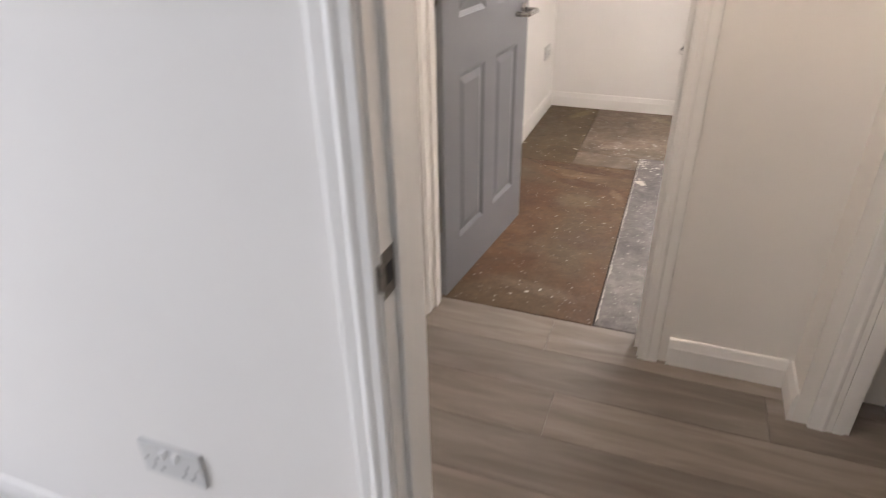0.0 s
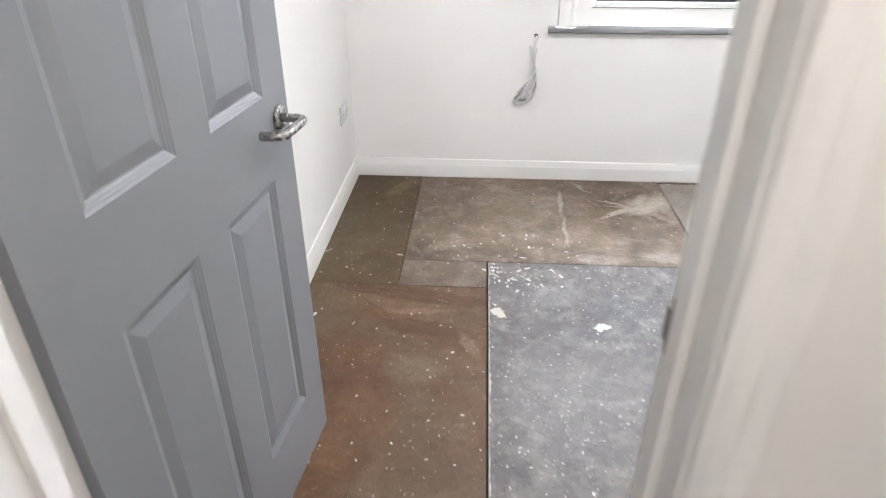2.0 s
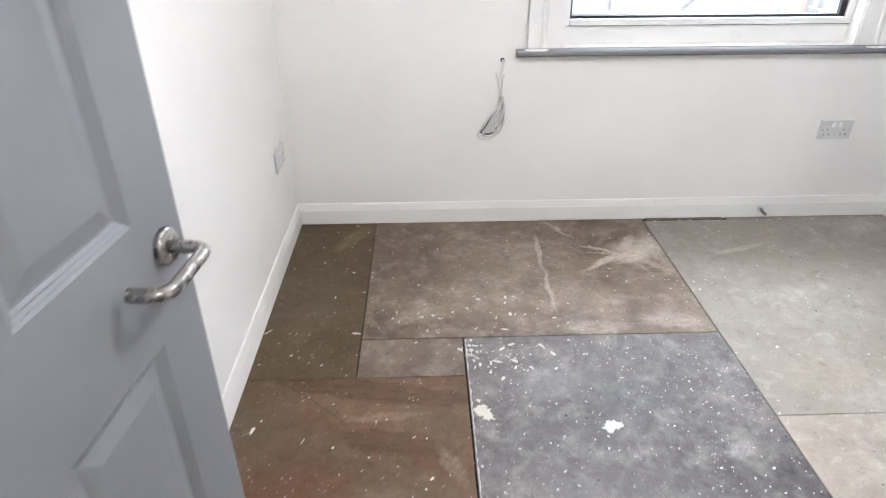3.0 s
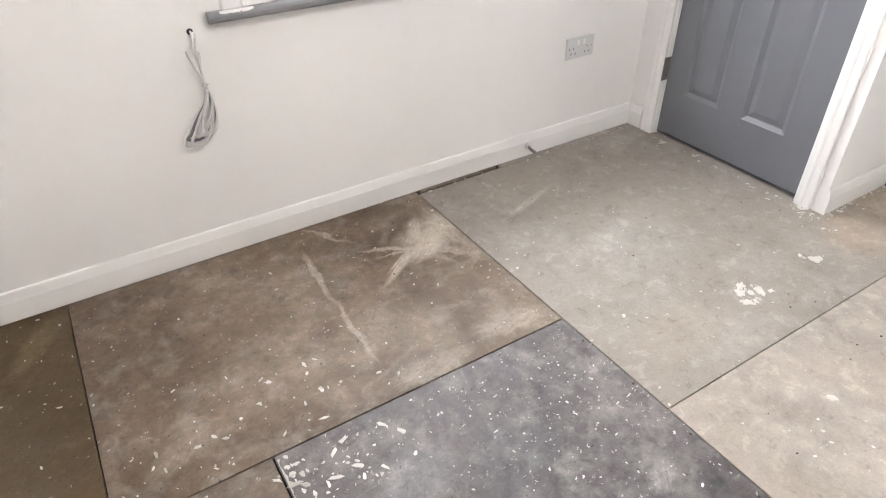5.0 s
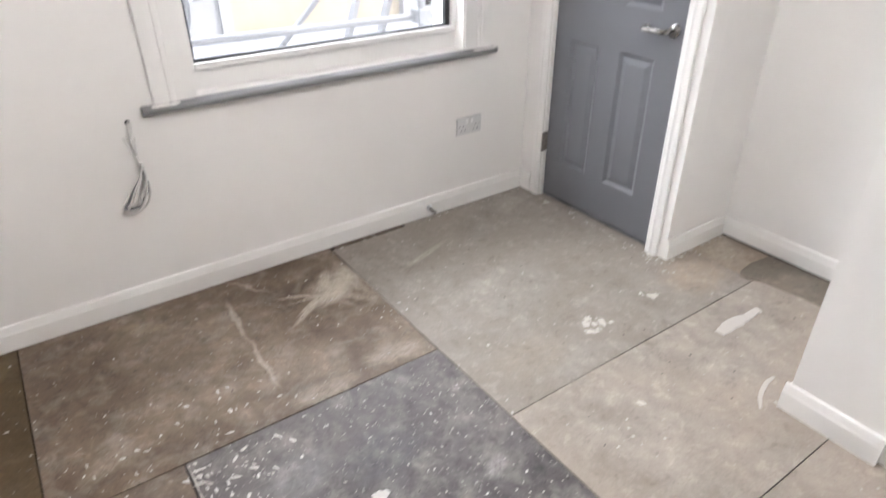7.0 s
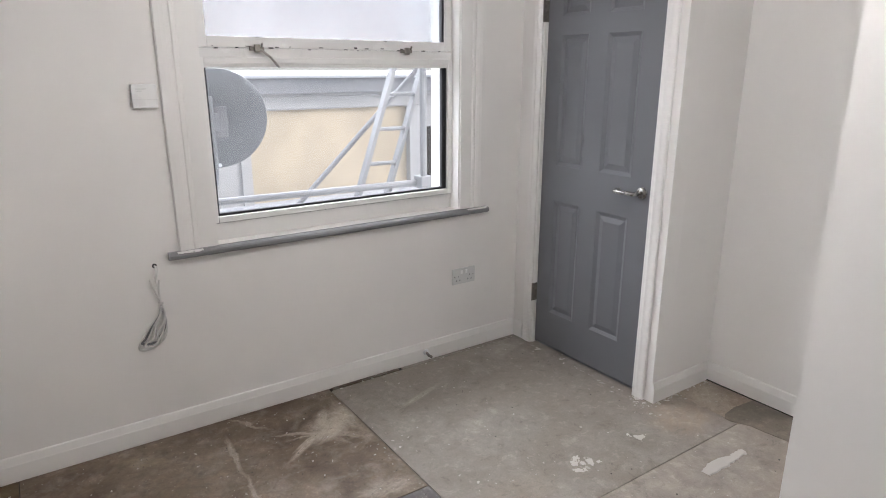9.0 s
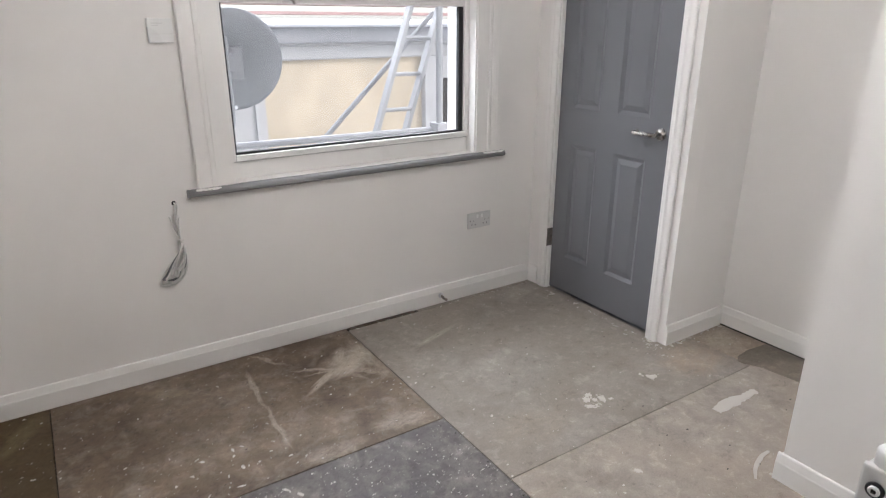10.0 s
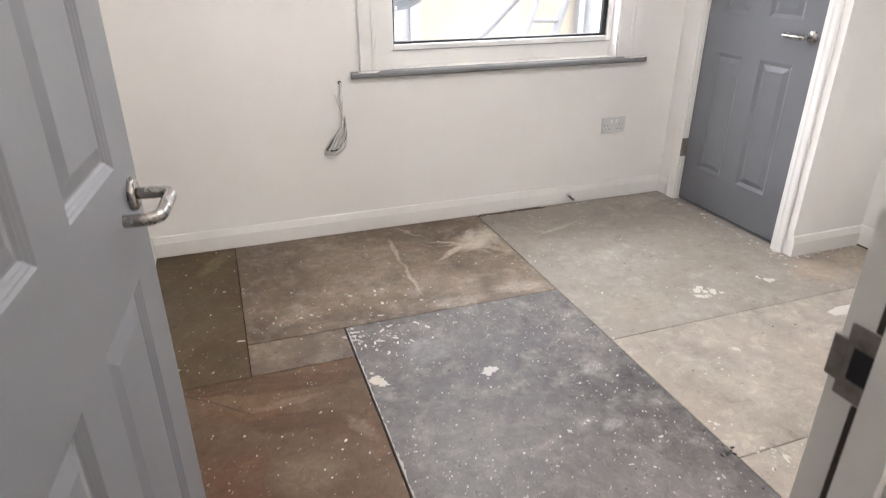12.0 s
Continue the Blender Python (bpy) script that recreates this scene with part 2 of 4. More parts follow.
C_BROWN, C_RED = (0.4285, 4.2545), (-0.2055, 2.856)
B_OLIVE = board_material("olive_brown_hardboard", (0.063, 0.04, 0.018), (0.094, 0.063, 0.03), (0.125, 0.089, 0.054), 0.07, 0.3, (
    (0.08, 0.4, 0.05, 0.16, -0.5, 0.4, (0.3, 0.24, 0.12)), (-0.05, 0.0, 0.2, 0.35, 0.2, 0.35, (0.12, 0.1, 0.075))))
B_BROWN = board_material("brown_hardboard", (0.108, 0.075, 0.05), (0.171, 0.126, 0.089), (0.255, 0.203, 0.153), 0.45, 0.3, (
    stroke(C_BROWN, 0.82, 4.34, 0.97, 4.43, 0.11, 0.75, DUSTY), stroke(C_BROWN, 0.95, 4.3, 1.04, 4.5, 0.07, 0.6, DUSTY), stroke(C_BROWN, 0.85, 4.35, 1.03, 4.44, 0.05, 0.9, DUSTY), stroke(C_BROWN, 0.80, 4.30, 0.98, 4.38, 0.045, 0.9, DUSTY), stroke(C_BROWN, 0.86, 4.36, 0.69, 4.245, 0.018, 1.0, DUSTY),
    stroke(C_BROWN, 0.85, 4.37, 0.72, 4.29, 0.010, 0.9, DUSTY), stroke(C_BROWN, 0.86, 4.37, 0.70, 4.455, 0.016, 0.9, DUSTY), stroke(C_BROWN, 0.85, 4.36, 0.74, 4.385, 0.008, 0.9, DUSTY),
    stroke(C_BROWN, 0.90, 4.42, 1.02, 4.50, 0.085, 0.75, DUSTY), stroke(C_BROWN, 0.88, 4.40, 0.96, 4.54, 0.03, 0.8, DUSTY), stroke(C_BROWN, 0.97, 4.49, 1.045, 4.40, 0.012, 0.9, DUSTY),
    stroke(C_BROWN, 0.87, 4.34, 0.95, 4.22, 0.010, 0.35, DUSTY), stroke(C_BROWN, 0.88, 4.35, 1.03, 4.23, 0.03, 0.55, DUSTY), stroke(C_BROWN, 0.525, 4.55, 0.505, 4.25, 0.016, 0.85, DUSTY), stroke(C_BROWN, 0.513, 4.26, 0.505, 3.96, 0.013, 0.7, DUSTY),
    stroke(C_BROWN, 0.57, 4.69, 0.69, 4.52, 0.012, 0.7, DUSTY), stroke(C_BROWN, 0.3, 4.5, 0.12, 4.62, 0.04, 0.4, (0.42, 0.36, 0.24)), stroke(C_BROWN, -0.1, 3.9, 0.05, 4.0, 0.05, 0.35, DUSTY), stroke(C_BROWN, 0.80, 3.90, 1.04, 3.88, 0.06, 0.5, DUSTY), stroke(C_BROWN, 0.5, 3.85, 0.75, 3.86, 0.05, 0.4, DUSTY), stroke(C_BROWN, 1.02, 4.6, 1.03, 4.2, 0.04, 0.5, DUSTY)), 0.2)
B_RED = board_material("red_brown_hardboard", (0.086, 0.038, 0.017), (0.116, 0.06, 0.029), (0.143, 0.092, 0.052), 0.09, 0.4, (
    stroke(C_RED, -0.41, 3.59, 0.13, 3.50, 0.050, 0.9, (0.072, 0.034, 0.017)), stroke(C_RED, -0.22, 3.36, 0.08, 3.30, 0.055, 0.9, (0.070, 0.034, 0.018)), stroke(C_RED, -0.24, 3.43, 0.02, 3.44, 0.02, 0.6, (0.25, 0.17, 0.115)),
    stroke(C_RED, 0.05, 3.33, 0.12, 3.18, 0.03, 0.7, (0.23, 0.16, 0.11)), stroke(C_RED, -0.2, 3.15, 0.02, 3.1, 0.10, 0.5, (0.2, 0.165, 0.11)), stroke(C_RED, -0.1, 2.75, 0.1, 2.7, 0.09, 0.5, (0.09, 0.05, 0.035)), stroke(C_RED, -0.3, 2.3, 0.1, 2.25, 0.05, 0.4, (0.26, 0.19, 0.14))), 0.24, (0.108, 0.078, 0.046))
# Broad pale patches make the grey sheet paler towards the doorway.
B_GREY = board_material("blue_grey_painted_hardboard", (0.076, 0.07, 0.07), (0.114, 0.103, 0.101), (0.157, 0.146, 0.144), 0.5, 0.9, (
    (0.05, 0.55, 0.16, 0.12, 0.0, 0.6, (0.085, 0.088, 0.098)), (-0.2, 0.62, 0.14, 0.10, 0.4, 0.45, (0.3, 0.3, 0.3)), (0.15, -0.25, 0.3, 0.3, 0.0, 0.45, (0.27, 0.24, 0.21)), (-0.1, -0.55, 0.5, 0.36, 0.0, 0.6, (0.34, 0.315, 0.29)), (-0.25, 0.0, 0.2, 0.3, 0.0, 0.45, (0.27, 0.26, 0.25)), (0.29, 0.32, 0.06, 0.035, 0.5, 0.75, (0.4, 0.38, 0.36)), (0.2, 0.05, 0.05, 0.03, 0.2, 0.6, (0.42, 0.4, 0.38)), (0.36, 0.55, 0.05, 0.2, 0.1, 0.5, (0.25, 0.23, 0.215))), 0.42, (0.150, 0.134, 0.129), 17)
B_TAUPE = board_material("taupe_grey_hardboard", (0.231, 0.206, 0.18), (0.299, 0.268, 0.234), (0.361, 0.33, 0.298), 0.2, 0.3, (
    (0.52, -0.45, 0.22, 0.16, 0.2, 0.5, (0.43, 0.32, 0.23)), (-0.35, 0.35, 0.2, 0.02, 0.35, 0.6, (0.5, 0.46, 0.38)), (-0.2, -0.1, 0.3, 0.2, 0.5, 0.3, (0.4, 0.38, 0.35)), (0.1, 0.2, 0.3, 0.12, -0.3, 0.35, (0.24, 0.215, 0.185)), (-0.42, -0.45, 0.2, 0.12, 0.0, 0.35, (0.42, 0.35, 0.28))), 0.2, (0.285, 0.250, 0.214), 9, 0.3)
B_STRIP = board_material("rough_brown_hardboard", (0.10, 0.072, 0.05), (0.145, 0.108, 0.08), (0.19, 0.15, 0.115), 0.35, 0.4, (), 0.3)
B_TAN = board_material("tan_worn_hardboard", (0.27, 0.215, 0.165), (0.34, 0.28, 0.22), (0.40, 0.35, 0.29), 0.25, 0.3)
B_PATCH = board_material("worn_dark_floor_covering", (0.15, 0.125, 0.10), (0.19, 0.162, 0.13), (0.235, 0.2, 0.162), 0.2, 0.2, (), 0.2, None, 8, 0.4)
B_BEIGE = board_material("pale_beige_hardboard", (0.299, 0.257, 0.218), (0.362, 0.319, 0.277), (0.419, 0.376, 0.332), 0.2, 0.3, (), 0.24, (0.385, 0.325, 0.272), 8, 0.3)
RENDERED = paint("cream_exterior_render", (0.38, 0.318, 0.235), 0.85, 0.13, 0.4, 40, 0.2)
LADDERGREY = paint("weathered_ladder_grey", (0.22, 0.22, 0.225), 0.5, 0.15, 0.2, 60, 0.3)
RENDERWHITE = paint("white_exterior_paint", (0.29, 0.285, 0.28), 0.7, 0.05, 0.3, 40, 0.2)
LEAD = paint("grey_fascia_felt", (0.18, 0.18, 0.19), 0.6, 0.1, 0.3, 30, 0.2)
SLATE = paint("red_brown_roof_tile", (0.3, 0.2, 0.19), 0.8, 0.2, 0.5, 20, 0.3)
FELT = paint("pale_roof_felt", (0.30, 0.305, 0.32), 0.85, 0.12, 0.5, 60, 0.2)
DISHGREY = paint("grey_dish_enamel", (0.13, 0.135, 0.145), 0.5, 0.12, 0.05, 80, 0.2)
GROUNDM = paint("grey_asphalt_ground", (0.06, 0.06, 0.06), 0.9, 0.2, 0.5, 30)


# ---- mesh helpers ----
def finish(name, bm, material, parent=None, label="", smooth=False):
    bmesh.ops.recalc_face_normals(bm, faces=bm.faces)
    me = bpy.data.meshes.new(name)
    bm.to_mesh(me)
    bm.free()
    if smooth:
        for p in me.polygons:
            p.use_smooth = True
    me.materials.append(material)
    ob = new(name, me)
    if parent:
        ob.parent = parent
    if label:
        ob["label"] = label
    return ob


def part(name, bm, material, parent, label="", smooth=False):
    return finish(name, bm, material, parent, label, smooth)


def thing(name, label, category, kind="", group="", at=(0, 0, 0), turn=0.0):
    e = new(name)
    e.matrix_world = pose(*at, 0, 0, turn)
    return tagged(e, label, category, group, kind)


def add_box(bm, lo, hi, bevel=0.0):
    vs = [bm.verts.new((x, y, z)) for x in (lo[0], hi[0]) for y in (lo[1], hi[1]) for z in (lo[2], hi[2])]
    fs = [bm.faces.new([vs[i] for i in f]) for f in ((0, 1, 3, 2), (4, 6, 7, 5), (0, 4, 5, 1), (2, 3, 7, 6), (0, 2, 6, 4), (1, 5, 7, 3))]
    if bevel:
        es = {e for f in fs for e in f.edges}
        bmesh.ops.bevel(bm, geom=list(es), offset=bevel, segments=2, affect="EDGES", profile=0.6)
    return bm


def boxes(*pairs, bevel=0.0):
    bm = bmesh.new()
    for lo, hi in pairs:
        add_box(bm, lo, hi, bevel)
    return bm


def prism(section, a, b, out, up):
    """A straight moulding from a to b; section: (out, up) pairs."""
    bm = bmesh.new()
    a, b, out, up = Vector(a), Vector(b), Vector(out), Vector(up)
    rings = [[bm.verts.new(p + out * s + up * t) for s, t in section] for p in (a, b)]
    k = len(section)
    for i in range(k):
        j = (i + 1) % k
        bm.faces.new((rings[0][i], rings[0][j], rings[1][j], rings[1][i]))
    bm.faces.new(rings[0][::-1])
    bm.faces.new(rings[1])
    return bm


def tube(points, radius, sides=10, closed=False):
    """A round bar along points."""
    bm = bmesh.new()
    pts = [Vector(p) for p in points]
    rings, side = [], None
    for i, p in enumerate(pts):
        d = (pts[min(i + 1, len(pts) - 1)] - pts[max(i - 1, 0)]).normalized()
        if side is None:
            side = d.orthogonal().normalized()
        side = (side - d * side.dot(d)).normalized()
        other = d.cross(side)
        r = radius[i] if isinstance(radius, (list, tuple)) else radius
        rings.append([bm.verts.new(p + r * (math.cos(2 * math.pi * k / sides) * side + math.sin(2 * math.pi * k / sides) * other)) for k in range(sides)])
    for a, b in zip(rings, rings[1:]):
        for k in range(sides):
            bm.faces.new((a[k], a[(k + 1) % sides], b[(k + 1) % sides], b[k]))
    bm.faces.new(rings[0][::-1])
    bm.faces.new(rings[-1])
    return bm


def smooth_path(points, steps=6):
    """Catmull-Rom points through the given ones."""
    p = [Vector(q) for q in points]
    p = [p[0]] + p + [p[-1]]
    out = []
    for i in range(1, len(p) - 2):
        for s in range(steps):
            t = s / steps
            a, b, c, d = p[i - 1], p[i], p[i + 1], p[i + 2]
            out.append(0.5 * (2 * b + (c - a) * t + (2 * a - 5 * b + 4 * c - d) * t * t + (3 * b - a - 3 * c + d) * t ** 3))
    return out + [p[-2]]


def lathe(profile, sides=28, axis="z"):
    """A turned solid; profile: (radius, height) pairs."""
    bm = bmesh.new()
    rings = []
    for r, h in profile:
        ring = []
        for k in range(sides):
            a = 2 * math.pi * k / sides
            c = (r * math.cos(a), r * math.sin(a), h)
            if axis == "y":
                c = (c[0], h, c[1])
            elif axis == "x":
                c = (h, c[0], c[1])
            ring.append(bm.verts.new(c))
        rings.append(ring)
    for a, b in zip(rings, rings[1:]):
        for k in range(sides):
            bm.faces.new((a[k], a[(k + 1) % sides], b[(k + 1) % sides], b[k]))
    bm.faces.new(rings[0][::-1])
    bm.faces.new(rings[-1])
    return bm


def moved(bm, m):
    bmesh.ops.transform(bm, matrix=m, verts=bm.verts)
    return bm


H = 2.4
E0L, E0R, E0Y = -0.016, 0.75, 1.0
# ---- setting: ceiling and walls ----
tagged(finish("ceiling", boxes(((-3.0, -3.0, H), (3.2, 4.95, H + 0.25))), CEIL), "plain white painted ceiling over rooms and hall", "ceiling", kind="structure")


def wall(name, label, material, *pairs):
    return tagged(finish(name, boxes(*pairs), material), label, "wall", kind="structure")


WX0, WX1, WZ0, WZ1 = 0.60, 1.835, 0.79, 2.02
wall("wall_north", "white emulsioned window wall of the empty room", WALL,
     ((-0.76, 4.705, -0.1), (WX0, 4.95, H)), ((WX1, 4.705, -0.1), (2.86, 4.95, H)),
     ((WX0, 4.705, -0.1), (WX1, 4.95, WZ0)), ((WX0, 4.705, WZ1), (WX1, 4.95, H)))
wall("wall_west", "white emulsioned side wall of the empty room", WALL, ((-0.76, 2.105, -0.1), (-0.561, 4.705, H)))
D1L, D1R = -0.42, 0.313
wall("wall_south", "white wall with the doorway between hall and room", WALL,
     ((-0.76, 2.045, -0.1), (D1L - 0.03, 2.105, H)), ((D1R + 0.03, 2.045, -0.1), (2.86, 2.105, H)), ((D1L - 0.03, 2.045, 2.03), (D1R + 0.03, 2.105, H)))
wall("wall_hall_north", "cream wall of the hall beside the doorway", HALLWALL,
     ((-0.76, 1.985, -0.1), (D1L - 0.03, 2.045, H)), ((D1R + 0.03, 1.985, -0.1), (2.86, 2.045, H)), ((D1L - 0.03, 1.985, 2.03), (D1R + 0.03, 2.045, H)))
wall("wall_alcove", "white alcove wall of the empty room", WALL, ((2.66, 2.105, -0.1), (2.86, 3.731, H)))
wall("wall_pier", "white plastered pier beside the alcove", WALL, ((1.80, 2.64, -0.1), (2.66, 2.922, H)))
wall("wall_return", "cream set-back wall beside the pier", HALLWALL, ((1.825, 2.105, -0.1), (2.66, 2.64, H)))
CY0, CY1 = 3.838, 4.546
wall("wall_cupboard", "white wall round the corner cupboard door", WALL,
     ((2.232, 3.731, -0.1), (2.33, CY0 - 0.02, H)), ((2.232, CY1 + 0.02, -0.1), (2.33, 4.705, H)),
     ((2.232, CY0 - 0.02, 2.02), (2.33, CY1 + 0.02, H)))
wall("wall_cupboard_side", "white side wall of the corner cupboard", WALL, ((2.33, 3.731, -0.1), (2.86, 3.80, H)))
wall("wall_cupboard_back", "white back wall of the corner cupboard", WALL, ((2.8, 3.80, -0.1), (2.86, 4.705, H)))
wall("wall_hall_west", "cream hall wall with a closed grey door", HALLWALL,
     ((-0.62, 1.93, -0.1), (-0.505, 1.985, H)), ((-0.62, E0Y, -0.1), (-0.505, 1.105, H)), ((-0.62, 1.105, 2.03), (-0.505, 1.93, H)))
wall("wall_hall_step", "cream stepped wall round a shallow hall cupboard", HALLWALL,
     ((0.76, 1.83, -0.1), (0.89, 1.985, H)), ((1.62, 1.83, -0.1), (2.86, 1.985, H)), ((0.89, 1.83, 2.03), (1.62, 1.985, H)))

wall("wall_entry", "white wall round the doorway into the hall", WALL,
     ((-2.6, 0.86, -0.1), (E0L - 0.03, 0.915, H)), ((E0R + 0.03, 0.86, -0.1), (2.86, 0.915, H)), ((E0L - 0.03, 0.86, 2.03), (E0R + 0.03, 0.915, H)))
wall("wall_hall_south", "cream hall wall beside the first doorway", HALLWALL,
     ((-0.62, 0.915, -0.1), (E0L - 0.03, E0Y, H)), ((E0R + 0.03, 0.915, -0.1), (2.86, E0Y, H)), ((E0L - 0.03, 0.915, 2.03), (E0R + 0.03, E0Y, H)))
wall("wall_hall_east", "cream end wall of the hall", HALLWALL, ((2.86, 0.86, -0.1), (3.0, 2.105, H)))
wall("wall_first_room", "white walls of the first room with a wide window gap", WALL,
     ((2.5, -2.6, -0.1), (2.65, 0.86, H)), ((-2.6, -2.6, -0.1), (2.5, -2.4, H)),
     ((-2.75, -2.6, -0.1), (-2.6, -2.3, H)), ((-2.75, 0.5, -0.1), (-2.6, 0.97, H)), ((-2.75, -2.3, -0.1), (-2.6, 0.5, 0.35)), ((-2.75, -2.3, 2.25), (-2.6, 0.5, H)))

# ---- skirting and architraves ----
SKIRT = [(0, 0), (0.014, 0), (0.014, 0.066), (0.0125, 0.070), (0.0075, 0.095), (0.005, 0.0985), (0, 0.099)]
ARCH = [(0, 0), (0.011, 0), (0.0135, 0.003), (0.014, 0.016), (0.0165, 0.021), (0.018, 0.026), (0.0165, 0.031), (0.0145, 0.035), (0.015, 0.052), (0.0135, 0.059), (0.010, 0.062), (0, 0.062)]


def skirting(a, b, out):
    tagged(finish("baseboard", prism(SKIRT, (*a, 0), (*b, 0), (*out, 0), (0, 0, 1)), GLOSS), "white moulded skirting board along the wall", "skirting board", kind="structure")


# Dark strip on the skirting's foot, coloured like the shaded gap below it.
tagged(finish("trim", boxes(((2.644, 2.938, -0.002), (2.647, 3.716, 0.006))), DARKVOID), "dark strip painted as the gap under the alcove skirting", "trim", kind="structure")
for a, b, out in (((-0.561, 4.705), (2.218, 4.705), (0, -1)), ((-0.561, 2.105), (-0.561, 4.69), (1, 0)), ((2.232, 3.731), (2.645, 3.731), (0, -1)),
                  ((2.66, 2.922), (2.66, 3.731), (-1, 0)), ((1.80, 2.922), (2.645, 2.922), (0, 1)), ((1.80, 2.64), (1.80, 2.937), (-1, 0)),
                  ((0.42, 2.105), (1.8, 2.105), (0, 1)), ((1.825, 2.12), (1.825, 2.64), (-1, 0)), ((-0.561, 2.105), (-0.49, 2.105), (0, 1)),
                  ((0.405, 1.985), (0.745, 1.985), (0, -1)), ((0.76, 1.83), (0.76, 1.985), (-1, 0)), ((-2.6, 0.86), (-0.09, 0.86), (0, -1)),
                  ((2.232, 4.62), (2.232, 4.69), (-1, 0)), ((1.70, 1.83), (2.86, 1.83), (0, -1)), ((0.83, 1.0), (2.86, 1.0), (0, 1))):
    skirting(a, b, out)


def architrave(parent, base, top, out, along):
    """One upright or head of a door surround; along points from the opening outwards."""
    part("architrave", prism(ARCH, base, top, out, along), GLOSS, parent)


# ---- doors ----
def door_leaf(us, vs, thick=0.035):
    """Six-panel moulded leaf: hinge edge at x = 0, faces at y = 0 and y = thick."""
    bm = bmesh.new()
    width, height = us[-1], vs[-1]
    rings = ((0, 0), (0.0042, 0.0026), (0.0062, 0.0031), (0.0100, 0.0055), (0.0120, 0.0060), (0.0160, 0.0087), (0.0195, 0.0090), (0.044, 0.0022))
    for y0, sgn in ((0, 1), (thick, -1)):
        for i in range(5):
            for j in range(7):
                u0, u1, v0, v1 = us[i], us[i + 1], vs[j], vs[j + 1]
                if i in (1, 3) and j in (1, 3, 5):
                    loops = []
                    for ins, dep in rings:
                        y = y0 + sgn * dep
                        loops.append([bm.verts.new(c) for c in ((u0 + ins, y, v0 + ins), (u1 - ins, y, v0 + ins), (u1 - ins, y, v1 - ins), (u0 + ins, y, v1 - ins))])
                    for a, b in zip(loops, loops[1:]):
                        for k in range(4):
                            bm.faces.new((a[k], a[(k + 1) % 4], b[(k + 1) % 4], b[k]))
                    bm.faces.new(loops[-1])
                else:
                    bm.faces.new([bm.verts.new(c) for c in ((u0, y0, v0), (u1, y0, v0), (u1, y0, v1), (u0, y0, v1))])
    for f in (((0, 0, 0), (0, thick, 0), (0, thick, height), (0, 0, height)), ((width, 0, 0), (width, thick, 0), (width, thick, height), (width, 0, height)),
              ((0, 0, 0), (width, 0, 0), (width, thick, 0), (0, thick, 0)), ((0, 0, height), (width, 0, height), (width, thick, height), (0, thick, height))):
        bm.faces.new([bm.verts.new(c) for c in f])
    bmesh.ops.remove_doubles(bm, verts=bm.verts, dist=0.0002)
    return bm


MAIN = ((0, 0.119, 0.334, 0.440, 0.654, 0.765), (0, 0.194, 0.808, 0.985, 1.602, 1.695, 1.876, 1.981))
SLIM = ((0, 0.098, 0.274, 0.388, 0.575, 0.700), (0.008, 0.205, 0.820, 1.008, 1.634, 1.72, 1.876, 1.981))


def lever(parent, x, y, z, facing, inward):
    """Return-to-door lever on a round rose; facing: -1 or 1 along y, inward: -1 or 1 along x."""
    hd = part("lever_handle", moved(lathe([(0.0265, 0), (0.0265, 0.006), (0.0245, 0.009), (0.0005, 0.0095)], 32, "y"), pose(x, y, z) @ Matrix.Diagonal((1, facing, 1, 1))), STEEL, parent, "brushed steel lever handle on a round rose", True)
    f, i = facing, inward
    pts = [(x, y, z), (x, y + f * 0.03, z), (x, y + f * 0.044, z), (x + i * 0.006, y + f * 0.055, z), (x + i * 0.018, y + f * 0.060, z), (x + i * 0.05, y + f * 0.060, z),
           (x + i * 0.095, y + f * 0.060, z), (x + i * 0.108, y + f * 0.056, z), (x + i * 0.116, y + f * 0.046, z), (x + i * 0.118, y + f * 0.032, z), (x + i * 0.118, y + f * 0.014, z)]
    part("lever", tube(smooth_path(pts, 5), 0.0095, 14), STEEL, hd, "", True)


def hinge(parent, x, y, z, dx=0.032, dy=0.0):
    """Butt hinge: leaf plates and a knuckle."""
    h = part("hinge", boxes(((x - 0.002, y - 0.032, z - 0.05), (x + 0.003, y + 0.002, z + 0.05))), HINGE, parent, "tarnished steel butt hinge")
    part("knuckle", moved(lathe([(0.006, -0.05), (0.006, -0.018), (0.0052, -0.017), (0.006, -0.016), (0.006, 0.016), (0.0052, 0.017), (0.006, 0.018), (0.006, 0.05)], 10), pose(x + dx * 0.1, y + 0.006, z)), HINGE, h, "", True)


# main door: hinged at the left of the opening, standing open into the room
door1 = thing("door_1", "open grey six-panel door with steel lever in white frame", "door", "structure")
part("door_lining", boxes(((D1L - 0.03, 1.985, 0), (D1L, 2.106, 2.03))), GLOSS, door1)
part("door_lining", boxes(((D1R, 1.985, 0), (D1R + 0.03, 2.106, 2.03))), GLOSS, door1)
part("door_lining", boxes(((D1L, 1.985, 2.0), (D1R, 2.106, 2.03))), GLOSS, door1)
part("door_stop", boxes(((D1L, 2.03, 0), (D1L + 0.012, 2.066, 2.0)), bevel=0.002), GLOSS, door1)
part("door_stop", boxes(((D1R - 0.012, 2.03, 0), (D1R, 2.066, 2.0)), bevel=0.002), GLOSS, door1)
